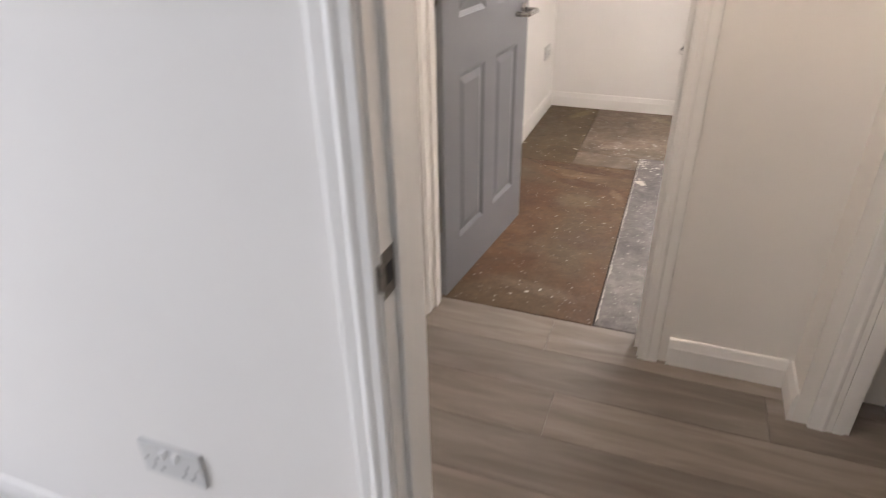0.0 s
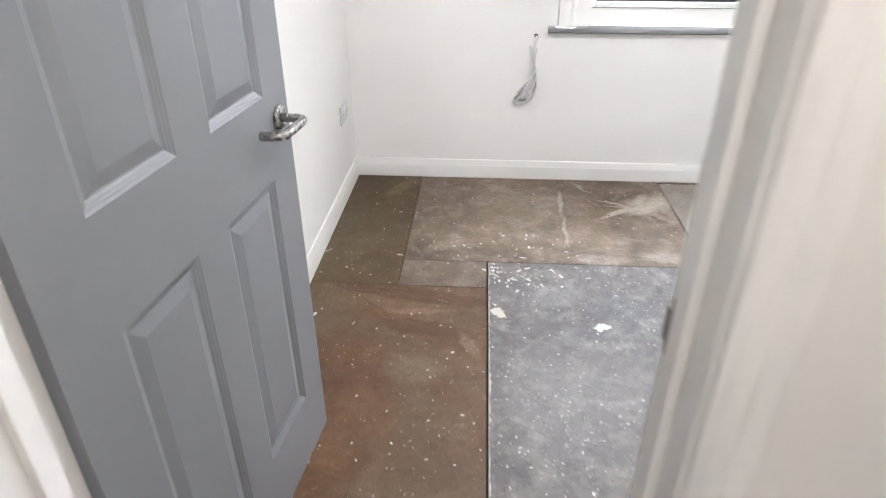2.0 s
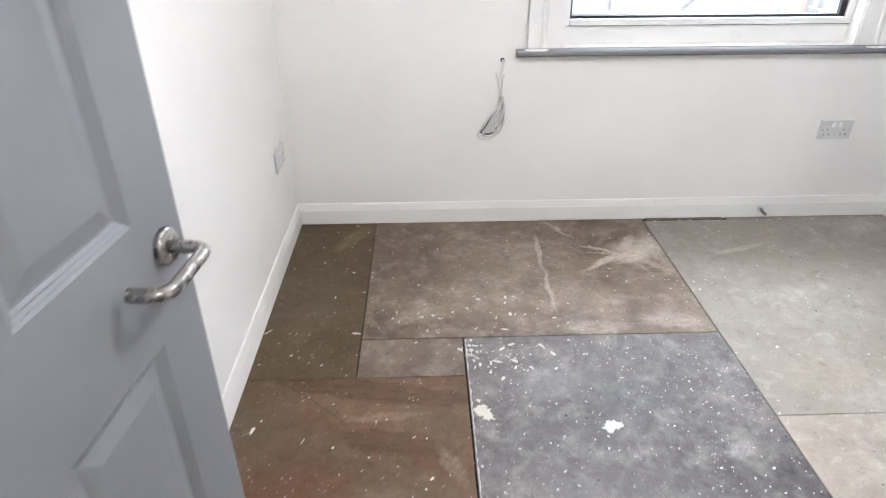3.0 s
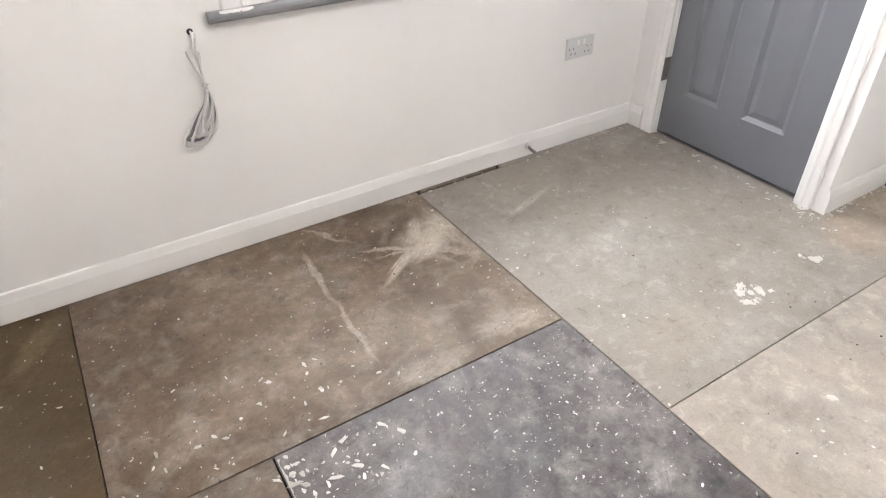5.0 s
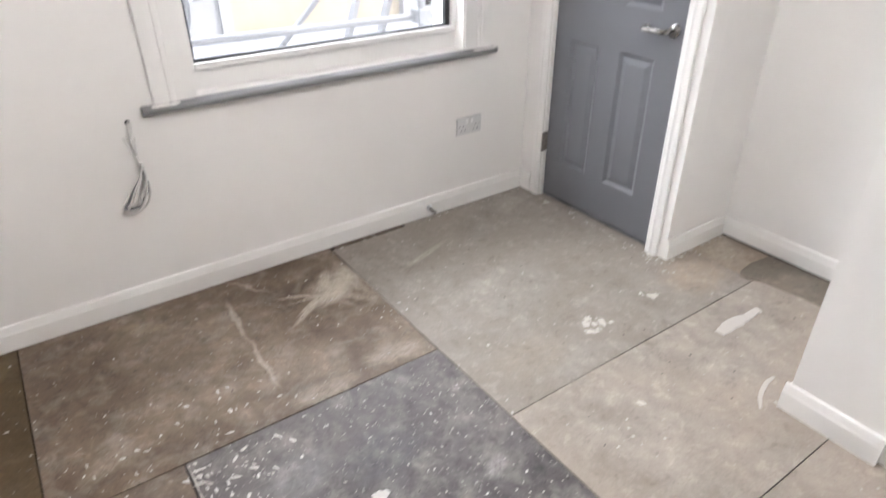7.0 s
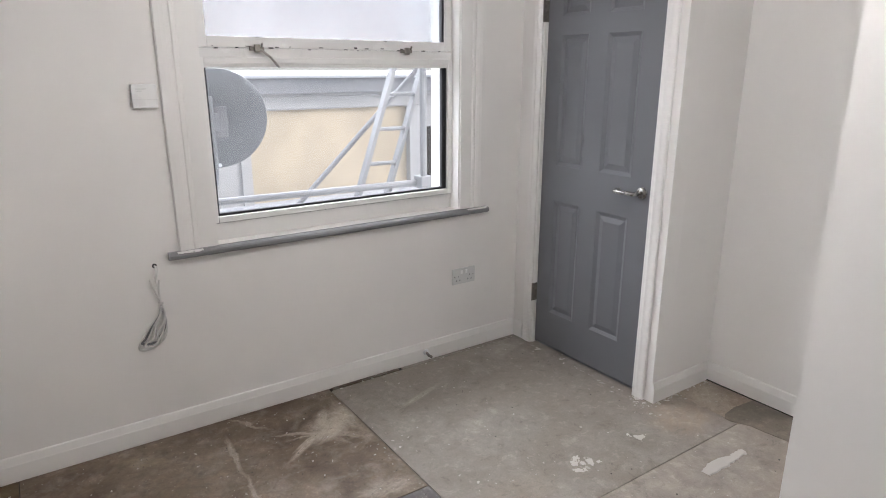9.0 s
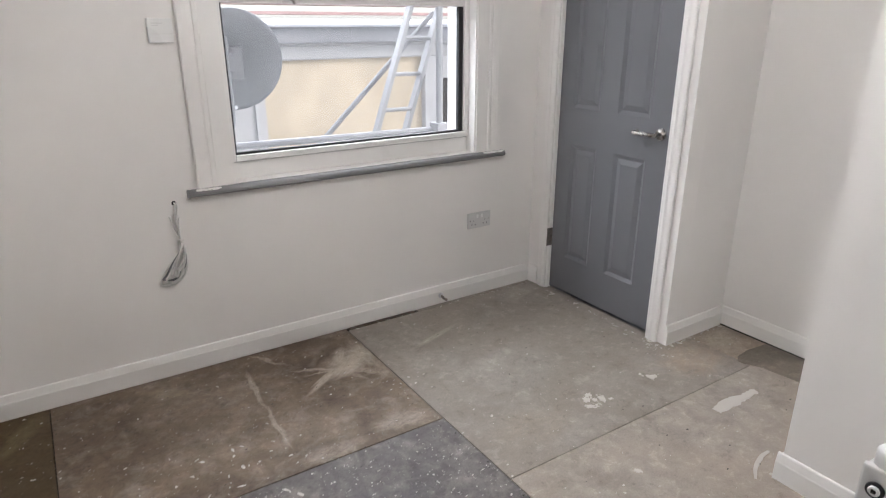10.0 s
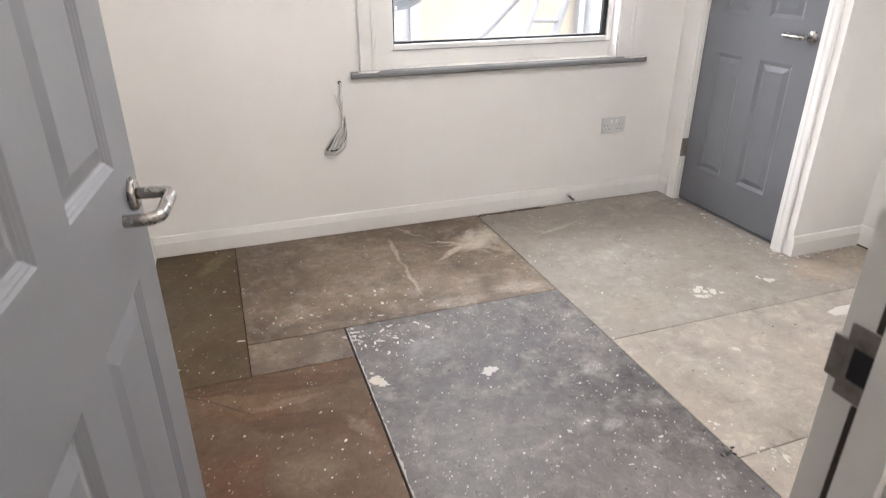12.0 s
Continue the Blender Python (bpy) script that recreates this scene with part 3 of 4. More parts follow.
for y, out in ((1.985, -1), (2.105, 1)):
    architrave(door1, (D1L - 0.004, y, 0), (D1L - 0.004, y, 2.066), (0, out, 0), (-1, 0, 0))
    reveal = 0.004 if out < 0 else 0.018
    architrave(door1, (D1R + reveal, y, 0), (D1R + reveal, y, 2.066), (0, out, 0), (1, 0, 0))
    architrave(door1, (D1L - 0.004, y, 2.004), (D1R + 0.004, y, 2.004), (0, out, 0), (0, 0, 1))
T1 = pose(-0.397, 2.100, 0.010, 0, 0, DOOR_ANGLE)
part("leaf", moved(door_leaf(*MAIN), T1), DOORGREY, door1, "grey satin six-panel leaf standing open")
lever(door1, 0.712, 0.0, 0.927, -1, -1)
lever(door1, 0.712, 0.035, 0.927, 1, -1)
for ob in door1.children_recursive:
    if ob.name.split(".")[0] in ("lever_handle", "lever"):
        ob.data.transform(T1)
for z in (0.33, 1.10, 1.80):
    hinge(door1, D1L + 0.001, 2.1, z, 0.05)
strike = part("strike_plate", boxes(((D1R - 0.0025, 2.064, 0.917), (D1R, 2.0975, 0.988)), ((D1R - 0.003, 2.0955, 0.930), (D1R + 0.012, 2.1095, 0.972)), bevel=0.001), HINGE, door1, "tarnished steel strike plate")
# Brown strip painted in for the shadowed groove beside the door stop.
for z0, z1 in ((0.0, 0.915), (0.990, 2.0)):
    part("seal_strip", boxes(((D1R - 0.0025, 2.067, z0), (D1R + 0.001, 2.077, z1))), BROWNGROOVE, door1, "dark brown strip painted as the shaded groove")
part("latch_hole", boxes(((D1R - 0.0035, 2.070, 0.937), (D1R - 0.002, 2.089, 0.968))), BLACK, strike)

# cupboard door in the corner, closed; it faces the room along -x
door2 = thing("door_2", "closed dark grey six-panel cupboard door in white frame", "door", "structure", at=(2.2535, CY1 - 0.003, 0.008), turn=-90)
part("leaf", door_leaf(*SLIM), DOORGREY_DARKER, door2, "dark grey satin six-panel leaf")
lever(door2, 0.645, 0.0, 0.947, -1, -1)
for z in (0.295, 1.75):
    hinge(door2, -0.003, -0.004, z, -0.02)
part("door_lining", boxes(((-0.02, -0.02, -0.008), (-0.003, 0.075, 2.0))), GLOSS, door2)
part("door_lining", boxes(((0.703, -0.02, -0.008), (0.724, 0.075, 2.0))), GLOSS, door2)
part("door_lining", boxes(((-0.003, -0.02, 1.985), (0.703, 0.075, 2.0))), GLOSS, door2)
architrave(door2, (-0.008, -0.0215, -0.008), (-0.008, -0.0215, 2.04), (0, -1, 0), (-1, 0, 0))
architrave(door2, (0.712, -0.0215, -0.008), (0.712, -0.0215, 2.04), (0, -1, 0), (1, 0, 0))
architrave(door2, (-0.008, -0.0215, 1.99), (0.712, -0.0215, 1.99), (0, -1, 0), (0, 0, 1))

# closed door in the hall's side wall; it faces +x
door3 = thing("door_3", "closed grey six-panel hall door with steel hinges", "door", "structure", at=(-0.518, 1.134, 0.008), turn=90)
part("leaf", door_leaf(*MAIN), DOORGREY, door3, "grey satin six-panel leaf")
lever(door3, 0.06, 0.0, 0.947, -1, 1)
for z in (0.315, 1.06, 1.78):
    hinge(door3, 0.765, -0.004, z, 0.02)
part("door_lining", boxes(((0.765, -0.016, -0.008), (0.797, 0.095, 2.02))), GLOSS, door3)
part("door_lining", boxes(((-0.027, -0.02, -0.008), (-0.003, 0.095, 2.02))), GLOSS, door3)

# doorway out of the first room
door5 = thing("door_4", "white door frame with tarnished strike plate, leaf folded away", "door frame", "structure")
part("door_lining", boxes(((E0L - 0.03, 0.86, 0), (E0L, E0Y, 2.03))), GLOSS, door5)
part("door_lining", boxes(((E0R, 0.86, 0), (E0R + 0.03, E0Y, 2.03))), GLOSS, door5)
part("door_lining", boxes(((E0L, 0.86, 2.0), (E0R, E0Y, 2.03))), GLOSS, door5)
part("door_stop", boxes(((E0L, 0.898, 0), (E0L + 0.009, 0.928, 2.0)), bevel=0.002), GLOSS, door5)
for y, out in ((0.86, -1), (E0Y, 1)):
    architrave(door5, (E0L - 0.004, y, 0), (E0L - 0.004, y, 2.066), (0, out, 0), (-1, 0, 0))
    architrave(door5, (E0R + 0.004, y, 0), (E0R + 0.004, y, 2.066), (0, out, 0), (1, 0, 0))
st5 = part("strike_plate", boxes(((E0L, 0.862, 0.865), (E0L + 0.0025, 0.896, 0.935)), ((E0L - 0.01, 0.8545, 0.88), (E0L + 0.004, 0.8625, 0.92)), bevel=0.001), HINGE, door5, "tarnished steel strike plate")
part("latch_hole", boxes(((E0L + 0.002, 0.870, 0.885), (E0L + 0.0035, 0.888, 0.915))), BLACK, st5)

# shallow hall cupboard
cup = thing("door_5", "white framed opening of a shallow hall cupboard", "door frame", "structure")
architrave(cup, (0.862, 1.83, 0), (0.862, 1.83, 2.05), (0, -1, 0), (-1, 0, 0))
part("door_lining", boxes(((0.89, 1.822, 0), (0.905, 1.985, 2.03))), GLOSS, cup)
part("door_lining", boxes(((0.862, 1.815, 0), (0.8895, 1.83, 2.03))), GLOSS, cup)
cab = thing("cabinet", "grey painted panel cabinet inside the hall cupboard", "cabinet", at=(1.02, 1.93, 0))
part("body", boxes(((0, 0, 0.0), (0.56, 0.05, 1.9)), bevel=0.003), DOORGREY, cab)

# ---- window ----
win = thing("window_1", "white two-part window with clear lower pane and misted vent", "window", "structure")
FY = 4.765
fx0, fx1 = 0.612, 1.823


def frame_ring(x0, x1, z0, z1, w, y0, y1, name, material=PVC, bev=0.003):
    part(name, boxes(((x0, y0, z0), (x0 + w, y1, z1)), bevel=bev), material, win)
    part(name, boxes(((x1 - w, y0, z0), (x1, y1, z1)), bevel=bev), material, win)
    part(name, boxes(((x0 + w, y0, z0), (x1 - w, y1, z0 + w)), bevel=bev), material, win)
    part(name, boxes(((x0 + w, y0, z1 - w), (x1 - w, y1, z1)), bevel=bev), material, win)


part("jamb", boxes(((WX0, 4.70, WZ0), (fx0, 4.95, WZ1))), GLOSS, win)
part("jamb", boxes(((fx1, 4.70, WZ0), (WX1, 4.95, WZ1))), GLOSS, win)
part("head", boxes(((fx0, 4.70, 2.0), (fx1, 4.95, WZ1))), GLOSS, win)
part("bottom_board", boxes(((fx0, FY + 0.004, WZ0), (fx1, FY + 0.05, 0.866)), bevel=0.002), GLOSS, win)
frame_ring(fx0, fx1, 0.866, 1.53, 0.026, FY - 0.010, FY + 0.06, "window_frame")
# Thin grey lines along the frame's foot and at its lower left corner.
part("dirt_seam", boxes(((fx0, FY + 0.001, 0.8625), (fx1, FY + 0.01, 0.8665)), ((fx0 + 0.0255, FY - 0.0105, 0.868), (fx0 + 0.027, FY - 0.0095, 0.893))), LEAD, win, "thin grey line under the frame")
frame_ring(fx0 + 0.026, fx1 - 0.026, 0.892, 1.504, 0.010, FY + 0.008, FY + 0.03, "gasket", BLACK, 0.001)
part("gasket", boxes(((fx1 - 0.052, FY + 0.006, 0.894), (fx1 - 0.036, FY + 0.028, 1.502))), BLACK, win)
part("transom", boxes(((fx0, FY - 0.003, 1.49), (fx1, FY + 0.06, 1.565)), bevel=0.003), PVC, win)
frame_ring(fx0 + 0.004, fx1 - 0.004, 1.567, 1.995, 0.042, FY - 0.008, FY + 0.05, "vent_sash")
part("gasket", boxes(((fx1 - 0.058, FY, 1.61), (fx1 - 0.046, FY + 0.02, 1.95))), BLACK, win)
p1 = part("pane", boxes(((fx0 + 0.03, FY + 0.026, 0.896), (fx1 - 0.03, FY + 0.031, 1.50))), GLASS, win, "clear dusty lower pane")
p2 = part("pane", boxes(((fx0 + 0.04, FY + 0.02, 1.60), (fx1 - 0.04, FY + 0.025, 1.96))), MIST, win, "misted upper pane")
p1.visible_shadow = False
p2.visible_shadow = False
CAS = [(0, 0), (0.012, 0), (0.012, 0.066), (0.016, 0.072), (0.0165, 0.084), (0.013, 0.089), (0.016, 0.094), (0.019, 0.108), (0.020, 0.124), (0.019, 0.142), (0.014, 0.146), (0, 0.146)]
part("casing", prism(CAS, (WX0 + 0.004, 4.705, WZ0), (WX0 + 0.004, 4.705, 2.16), (0, -1, 0), (-1, 0, 0)), GLOSS, win, "moulded white window casing")
part("casing", prism(CAS, (WX1 - 0.004, 4.705, WZ0), (WX1 - 0.004, 4.705, 2.16), (0, -1, 0), (1, 0, 0)), GLOSS, win, "moulded white window casing")
part("casing", prism(CAS, (WX0 + 0.004, 4.705, 2.016), (WX1 - 0.004, 4.705, 2.016), (0, -1, 0), (0, 0, 1)), GLOSS, win, "moulded white window casing")
SILL = [(0, 0), (0.018, 0), (0.030, 0.003), (0.036, 0.010), (0.036, 0.020), (0.031, 0.027), (0.020, 0.030), (0, 0.030)]
def ragged(x0, x1):
    """Overpainted white edge that laps unevenly onto the sill."""
    bm = bmesh.new()
    n = 26
    rows = []
    for k in range(n + 1):
        x = x0 + (x1 - x0) * k / n
        d = 0.785 - 0.006 * max(0.0, 0.5 + noise.noise((x * 60, 2, 0))) * max(0.0, math.sin(math.pi * k / n)) ** 0.4
        rows.append([bm.verts.new(c) for c in ((x, 4.683, 0.7895), (x, 4.6775, 0.7885), (x, 4.6715, d), (x, 4.680, d))])
    for a, b in zip(rows, rows[1:]):
        for i in range(3):
            bm.faces.new((a[i], b[i], b[i + 1], a[i + 1]))
    return bm


for x0, x1 in ((0.447, 0.545), (1.865, 1.995)):
    part("paint_edge", ragged(x0, x1), GLOSS, win, "ragged white overpainting")
sill = part("window_sill", prism(SILL, (0.415, 4.705, 0.757), (2.004, 4.705, 0.757), (0, -1, 0), (0, 0, 1)), SILLGREY, win, "chipped grey painted sill with bullnose edge")
part("sill_board", boxes(((WX0, 4.703, 0.757), (WX1, 4.78, 0.7885))), SILLGREY, win)
for x, arm in ((0.85, True), (1.555, False)):
    ct = part("catch", boxes(((x - 0.028, FY - 0.022, 1.556), (x + 0.03, FY - 0.004, 1.572)), ((x - 0.012, FY - 0.030, 1.55), (x + 0.012, FY - 0.018, 1.58)), bevel=0.003), HINGE, win, "broken tarnished vent catch")
    part("pin", tube([(x + 0.02, FY - 0.02, 1.572), (x + 0.02, FY - 0.032, 1.585)], 0.004, 8), STEEL, ct)
    if arm:
        part("stay_arm", tube([(x + 0.01, FY - 0.028, 1.562), (x + 0.05, FY - 0.034, 1.53), (x + 0.085, FY - 0.036, 1.487)], 0.005, 8), STEEL, ct)

random.seed(23)
mould = bmesh.new()
for k in range(26):
    x, z = random.uniform(fx0 + 0.05, fx1 - 0.05), random.choice((1.5655, 1.6085, 1.5725)) + random.uniform(-0.002, 0.002)
    w, h = random.uniform(0.002, 0.012), random.uniform(0.0012, 0.003)
    add_box(mould, (x - w, FY - 0.0092, z - h), (x + w, FY - 0.0075, z + h))
part("mould_specks", mould, BLACK, win, "black mould specks along the vent")

# ---- outside ----
tagged(finish("ground", boxes(((-400, -400, -3.6), (400, 400, -3.5))), GROUNDM), "grey asphalt ground far below the window", "ground", kind="structure")
tagged(finish("flat_roof", boxes(((-4, 4.95, -0.5), (8, 10.6, -0.28))), FELT), "pale felt flat roof outside the window", "roof", kind="structure")
nb = thing("neighbour_building", "cream rendered neighbouring building with grey fascia", "building", at=(0, 10.5, 0))
part("wall", boxes(((-6, 0, -3.5), (9, 4, 0.96))), RENDERED, nb, "cream rendered wall")
part("cornice", prism([(0, 0), (0.05, 0.0), (0.06, 0.02), (0.06, 0.17), (0.10, 0.19), (0.10, 0.215), (0, 0.215)], (-6, 0, 0.955), (9, 0, 0.955), (0, -1, 0), (0, 0, 1)), RENDERWHITE, nb, "pale plaster cornice band")
part("fascia", boxes(((-6, -0.16, 1.17), (9, 4, 1.40)), bevel=0.01), LEAD, nb, "grey fascia")
part("gutter", tube([(-6, -0.2, 1.42), (9, -0.2, 1.42)], 0.05, 10), ALU, nb)
rf = bmesh.new()
for k in range(16):
    add_box(rf, (-6, 0.0 + 0.26 * k, 1.40 + 0.13 * k), (9, 0.36 + 0.26 * k, 1.44 + 0.13 * k))
part("roof", rf, SLATE, nb, "red-brown tiled roof")
pl = part("side_door", boxes(((1.75, -0.05, -3.5), (2.5, 0.02, 0.88)), ((2.42, -0.09, -3.5), (2.56, -0.02, 0.93)), bevel=0.006), RENDERWHITE, nb, "white painted door and frame")
part("pilaster", boxes(((5.0, -0.12, -3.5), (5.55, 0.02, 0.96)), bevel=0.006), RENDERWHITE, nb)
part("vent_grille", boxes(((5.26, -0.135, -0.12), (5.46, -0.115, 0.64))), DARKVOID, nb, "dark grille")

dish = thing("satellite_dish", "grey satellite dish seen from behind outside the window", "satellite dish", at=(0.865, 5.5, 1.235))
prof = [(0.003, 0.045)] + [(0.255 * k / 10, 0.045 - 0.045 * (k / 10) ** 2) for k in range(1, 11)] + [(0.258, -0.008), (0.25, -0.010)] + [(0.25 * k / 8, 0.035 - 0.045 * (k / 8) ** 2) for k in range(7, 0, -1)] + [(0.003, 0.035)]
part("reflector", moved(lathe(prof, 48, "y"), pose(0, 0, 0, 8, 0, -6) @ Matrix.Diagonal((1, -1, 1, 1))), DISHGREY, dish, "", True)
part("bracket", boxes(((-0.10, -0.09, -0.09), (0.03, -0.03, 0.07)), ((-0.09, -0.12, -0.05), (-0.02, -0.08, 0.04)), bevel=0.006), LEAD, dish, "grey mounting bracket")
part("mast", tube(smooth_path([(-0.06, -0.11, 0.12), (-0.06, -0.11, -0.2), (-0.10, -0.2, -0.32), (-0.26, -0.546, -0.34)], 5), 0.018, 12), LEAD, dish, "", True)
part("feed_arm", tube([(0, 0.02, -0.24), (0, 0.32, -0.12)], 0.010, 8), ALU, dish)

lad = thing("ladder", "weathered aluminium ladder leaning on the flat roof", "ladder", at=(0, 0, 0))
LA, LB = Vector((1.579, 6.0, -0.28)), Vector((2.373, 6.0, 1.98))
SIDE = Vector((0.245, 0.02, -0.005))
for off in (Vector((0, 0, 0)), SIDE):
    d = (LB - LA)
    bm = prism([(-0.013, -0.03), (0.013, -0.03), (0.013, 0.03), (-0.013, 0.03)], LA + off, LB + off, (1, 0, -0.35), (0, 1, 0))
    part("stile", bm, LADDERGREY, lad)
for k in range(9):
    p = LA + (LB - LA) * ((0.2 + 0.25 * k) / (LB - LA).length)
    part("rung", tube([p, p + SIDE], 0.014, 10), LADDERGREY, lad)
rail = thing("guard_rail", "pale metal guard rail tubes on the flat roof", "guard rail", at=(0, 0, 0))
part("rail", tube([(-0.6, 5.95, 0.735), (2.5, 5.95, 0.695)], 0.022, 10), LADDERGREY, rail)
part("rail", tube([(-0.6, 5.95, 0.30), (2.5, 5.95, 0.28)], 0.022, 10), LADDERGREY, rail)
part("post", tube([(2.38, 5.9, -0.28), (2.38, 5.9, 1.95)], 0.024, 10), LADDERGREY, rail)
part("post", tube([(-0.5, 5.9, -0.28), (-0.5, 5.9, 0.9)], 0.024, 10), LADDERGREY, rail)
part("brace", tube([(0.553, 6.12, -0.28), (2.469, 6.12, 1.485)], 0.018, 10), LEAD, rail, "grey diagonal brace")
part("clamp", boxes(((2.34, 5.86, 0.66), (2.43, 5.97, 0.75)), bevel=0.008), LADDERGREY, rail)


# ---- lamps ----
def pendant(x, y, colour, strength, label, r=0.06):
    lp = thing("pendant_lamp", label, "ceiling lamp", at=(x, y, H))
    part("ceiling_rose", lathe([(0.05, 0), (0.05, -0.012), (0.035, -0.025), (0.006, -0.028)], 24), PLASTIC, lp, "", True)
    part("flex", tube([(0, 0, -0.02), (0, 0, -0.16)], 0.003, 8), PLASTIC, lp)
    part("lamp_holder", lathe([(0.012, -0.15), (0.018, -0.16), (0.018, -0.20), (0.014, -0.205)], 16), PLASTIC, lp, "", True)
    prof = [(0.012, -0.2)] + [(r * math.sin(math.pi * k / 12 + 0.2 * (1 - k / 12)), -0.205 - r + r * math.cos(math.pi * k / 12)) for k in range(1, 12)] + [(0.002, -0.205 - 2 * r)]
    part("bulb", lathe(prof, 20), lamp_material("lit_bulb", colour, strength), lp, "lit bulb", True)


pendant(0.92, 3.2, (1.0, 0.975, 0.95), ROOM_LAMP, "lit bare bulb hanging from the room ceiling")
pendant(0.36, 1.45, (1.0, 0.88, 0.76), HALL_LAMP, "lit warm bare bulb hanging in the hall")


# ---- small things of the room ----
def socket(name, m, label):
    """Double wall socket: plate face towards -y."""
    s = thing(name, label, "wall socket")
    s.matrix_world = m
    part("plate", boxes(((-0.074, -0.009, -0.043), (0.074, 0, 0.043)), bevel=0.003), SOCKETGREY, s)
    for x in (-0.037, 0.037):
        part("switch", boxes(((x + (0.016 if x < 0 else -0.028), -0.013, 0.012), (x + (0.028 if x < 0 else -0.016), -0.008, 0.032)), bevel=0.0015), PLASTIC, s)
        for dx, dz, w, h in ((-0.011, -0.022, 0.003, 0.0035), (0.011, -0.022, 0.003, 0.0035), (0, 0.0, 0.002, 0.0045)):
            part("pin_slot", boxes(((x + dx - w, -0.0095, dz - h), (x + dx + w, -0.0088, dz + h))), LEAD, s)
    for x in (-0.06, 0.06):
        part("screw", moved(lathe([(0.003, 0), (0.003, 0.0008), (0.0005, 0.001)], 10, "y"), pose(x, -0.009, 0) @ Matrix.Diagonal((1, -1, 1, 1))), STEEL, s)


socket("wall_socket", pose(1.862, 4.7049, 0.424), "pale grey double wall socket under the window")
socket("wall_socket", pose(-0.5609, 4.475, 0.415, 0, 0, 90), "pale grey double wall socket on the side wall")
socket("wall_socket", pose(-0.50, 0.8599, 0.38), "white double wall socket beside the first doorway")

stat = thing("thermostat", "small square white wall thermostat beside the window", "thermostat", at=(0.400, 4.7049, 1.389))
part("case", boxes(((-0.043, -0.022, -0.043), (0.043, 0, 0.043)), bevel=0.004), PLASTIC, stat)
part("lettering", boxes(((-0.028, -0.0226, 0.024), (0.008, -0.0219, 0.027)), ((-0.028, -0.0226, 0.017), (-0.006, -0.0219, 0.0195))), SOCKETGREY, stat, "unreadable grey lettering")
part("seam", boxes(((-0.043, -0.0222, -0.012), (0.043, -0.0219, -0.011))), SOCKETGREY, stat)

cable = thing("cable_coil", "grey-white looped cable hanging from a wall hole", "cable", at=(0.361, 4.705, 0.742))
part("wall_hole", moved(lathe([(0.009, 0), (0.009, 0.0015), (0.001, 0.0016)], 14, "y"), Matrix.Diagonal((1, -1, 1, 1))), BLACK, cable, "dark drilled hole")
random.seed(4)
part("strand", tube(smooth_path([(0, 0.0, 0), (0.001, -0.012, -0.006), (-0.002, -0.016, -0.03), (-0.004, -0.014, -0.055), (0.002, -0.013, -0.10), (0.003, -0.013, -0.15)], 5), 0.0038, 8), CABLE, cable, "", True)
part("strand", tube(smooth_path([(0.007, 0.0, -0.004), (0.008, -0.012, -0.012), (0.001, -0.018, -0.04), (-0.006, -0.018, -0.06)], 5), 0.0032, 8), CABLE, cable, "", True)
for ex, ez in ((-0.026, -0.048), (0.008, -0.056)):
    part("strand", tube(smooth_path([(ex, -0.016, ez), (ex * 0.5 - 0.001, -0.018, -0.095), (0.003, -0.018, -0.145), (0.008, -0.016, -0.2), (0.002, -0.014, -0.25)], 5), 0.0036, 8), CABLE, cable, "", True)
for right, left, low, y in ((0.016, -0.094, -0.336, -0.010), (0.008, -0.084, -0.312, -0.016), (0.002, -0.074, -0.322, -0.022), (-0.010, -0.058, -0.296, -0.030)):
    loop = [(0.004, y, -0.150), (0.010, y - 0.005, -0.195), (right, y - 0.008, -0.245), (right - 0.016, y - 0.006, low + 0.035), (left * 0.5, y - 0.005, low + 0.002),
            (left, y - 0.006, low + 0.008), (left + 0.014, y - 0.010, -0.285), (left * 0.5, y - 0.013, -0.240), (-0.010, y - 0.011, -0.200), (0.003, y - 0.008, -0.160)]
    # The second loop's dark grey paints in the shade between the pale strands.
    part("strand", tube(smooth_path(loop, 5), 0.0044, 8), LEAD if low == -0.312 else CABLE, cable, "", True)
part("tie", moved(lathe([(0.010, -0.002), (0.011, 0), (0.010, 0.002)], 14), pose(0.004, -0.016, -0.152, 0, 10, 0)), CABLE, cable)

stub = thing("pipe_stub", "short grey pipe stub with collar at the skirting", "pipe", at=(1.614, 4.69, 0.043))
part("pipe", tube([(0, 0.016, 0.006), (0, -0.03, -0.006), (0.01, -0.045, -0.012)], 0.007, 10), HINGE, stub, "", True)
part("collar", moved(lathe([(0.015, -0.004), (0.016, 0), (0.015, 0.004), (0.008, 0.006)], 16, "y"), pose(-0.002, -0.004, 0.004)), ALU, stub, "", True)

rad = thing("radiator", "white steel panel radiator stood on end behind the doorway", "radiator", at=(0.966, 2.435, 0.0))
for x in (0.0, 0.086):
    part("panel", boxes(((x, -0.31, 0.004), (x + 0.012, 0, 0.752)), bevel=0.004), PLASTIC, rad)
for z in (0.0, 0.732):
    part("end_plate", boxes(((0.010, -0.31, z), (0.088, -0.002, z + 0.016)), bevel=0.003), PLASTIC, rad)
part("side_plate", boxes(((0.010, -0.014, 0.012), (0.088, -0.004, 0.74)), bevel=0.003), PLASTIC, rad)
for k in range(6):
    part("fin", boxes(((0.011, -0.295 + 0.05 * k, 0.02), (0.087, -0.289 + 0.05 * k, 0.728))), PLASTIC, rad)
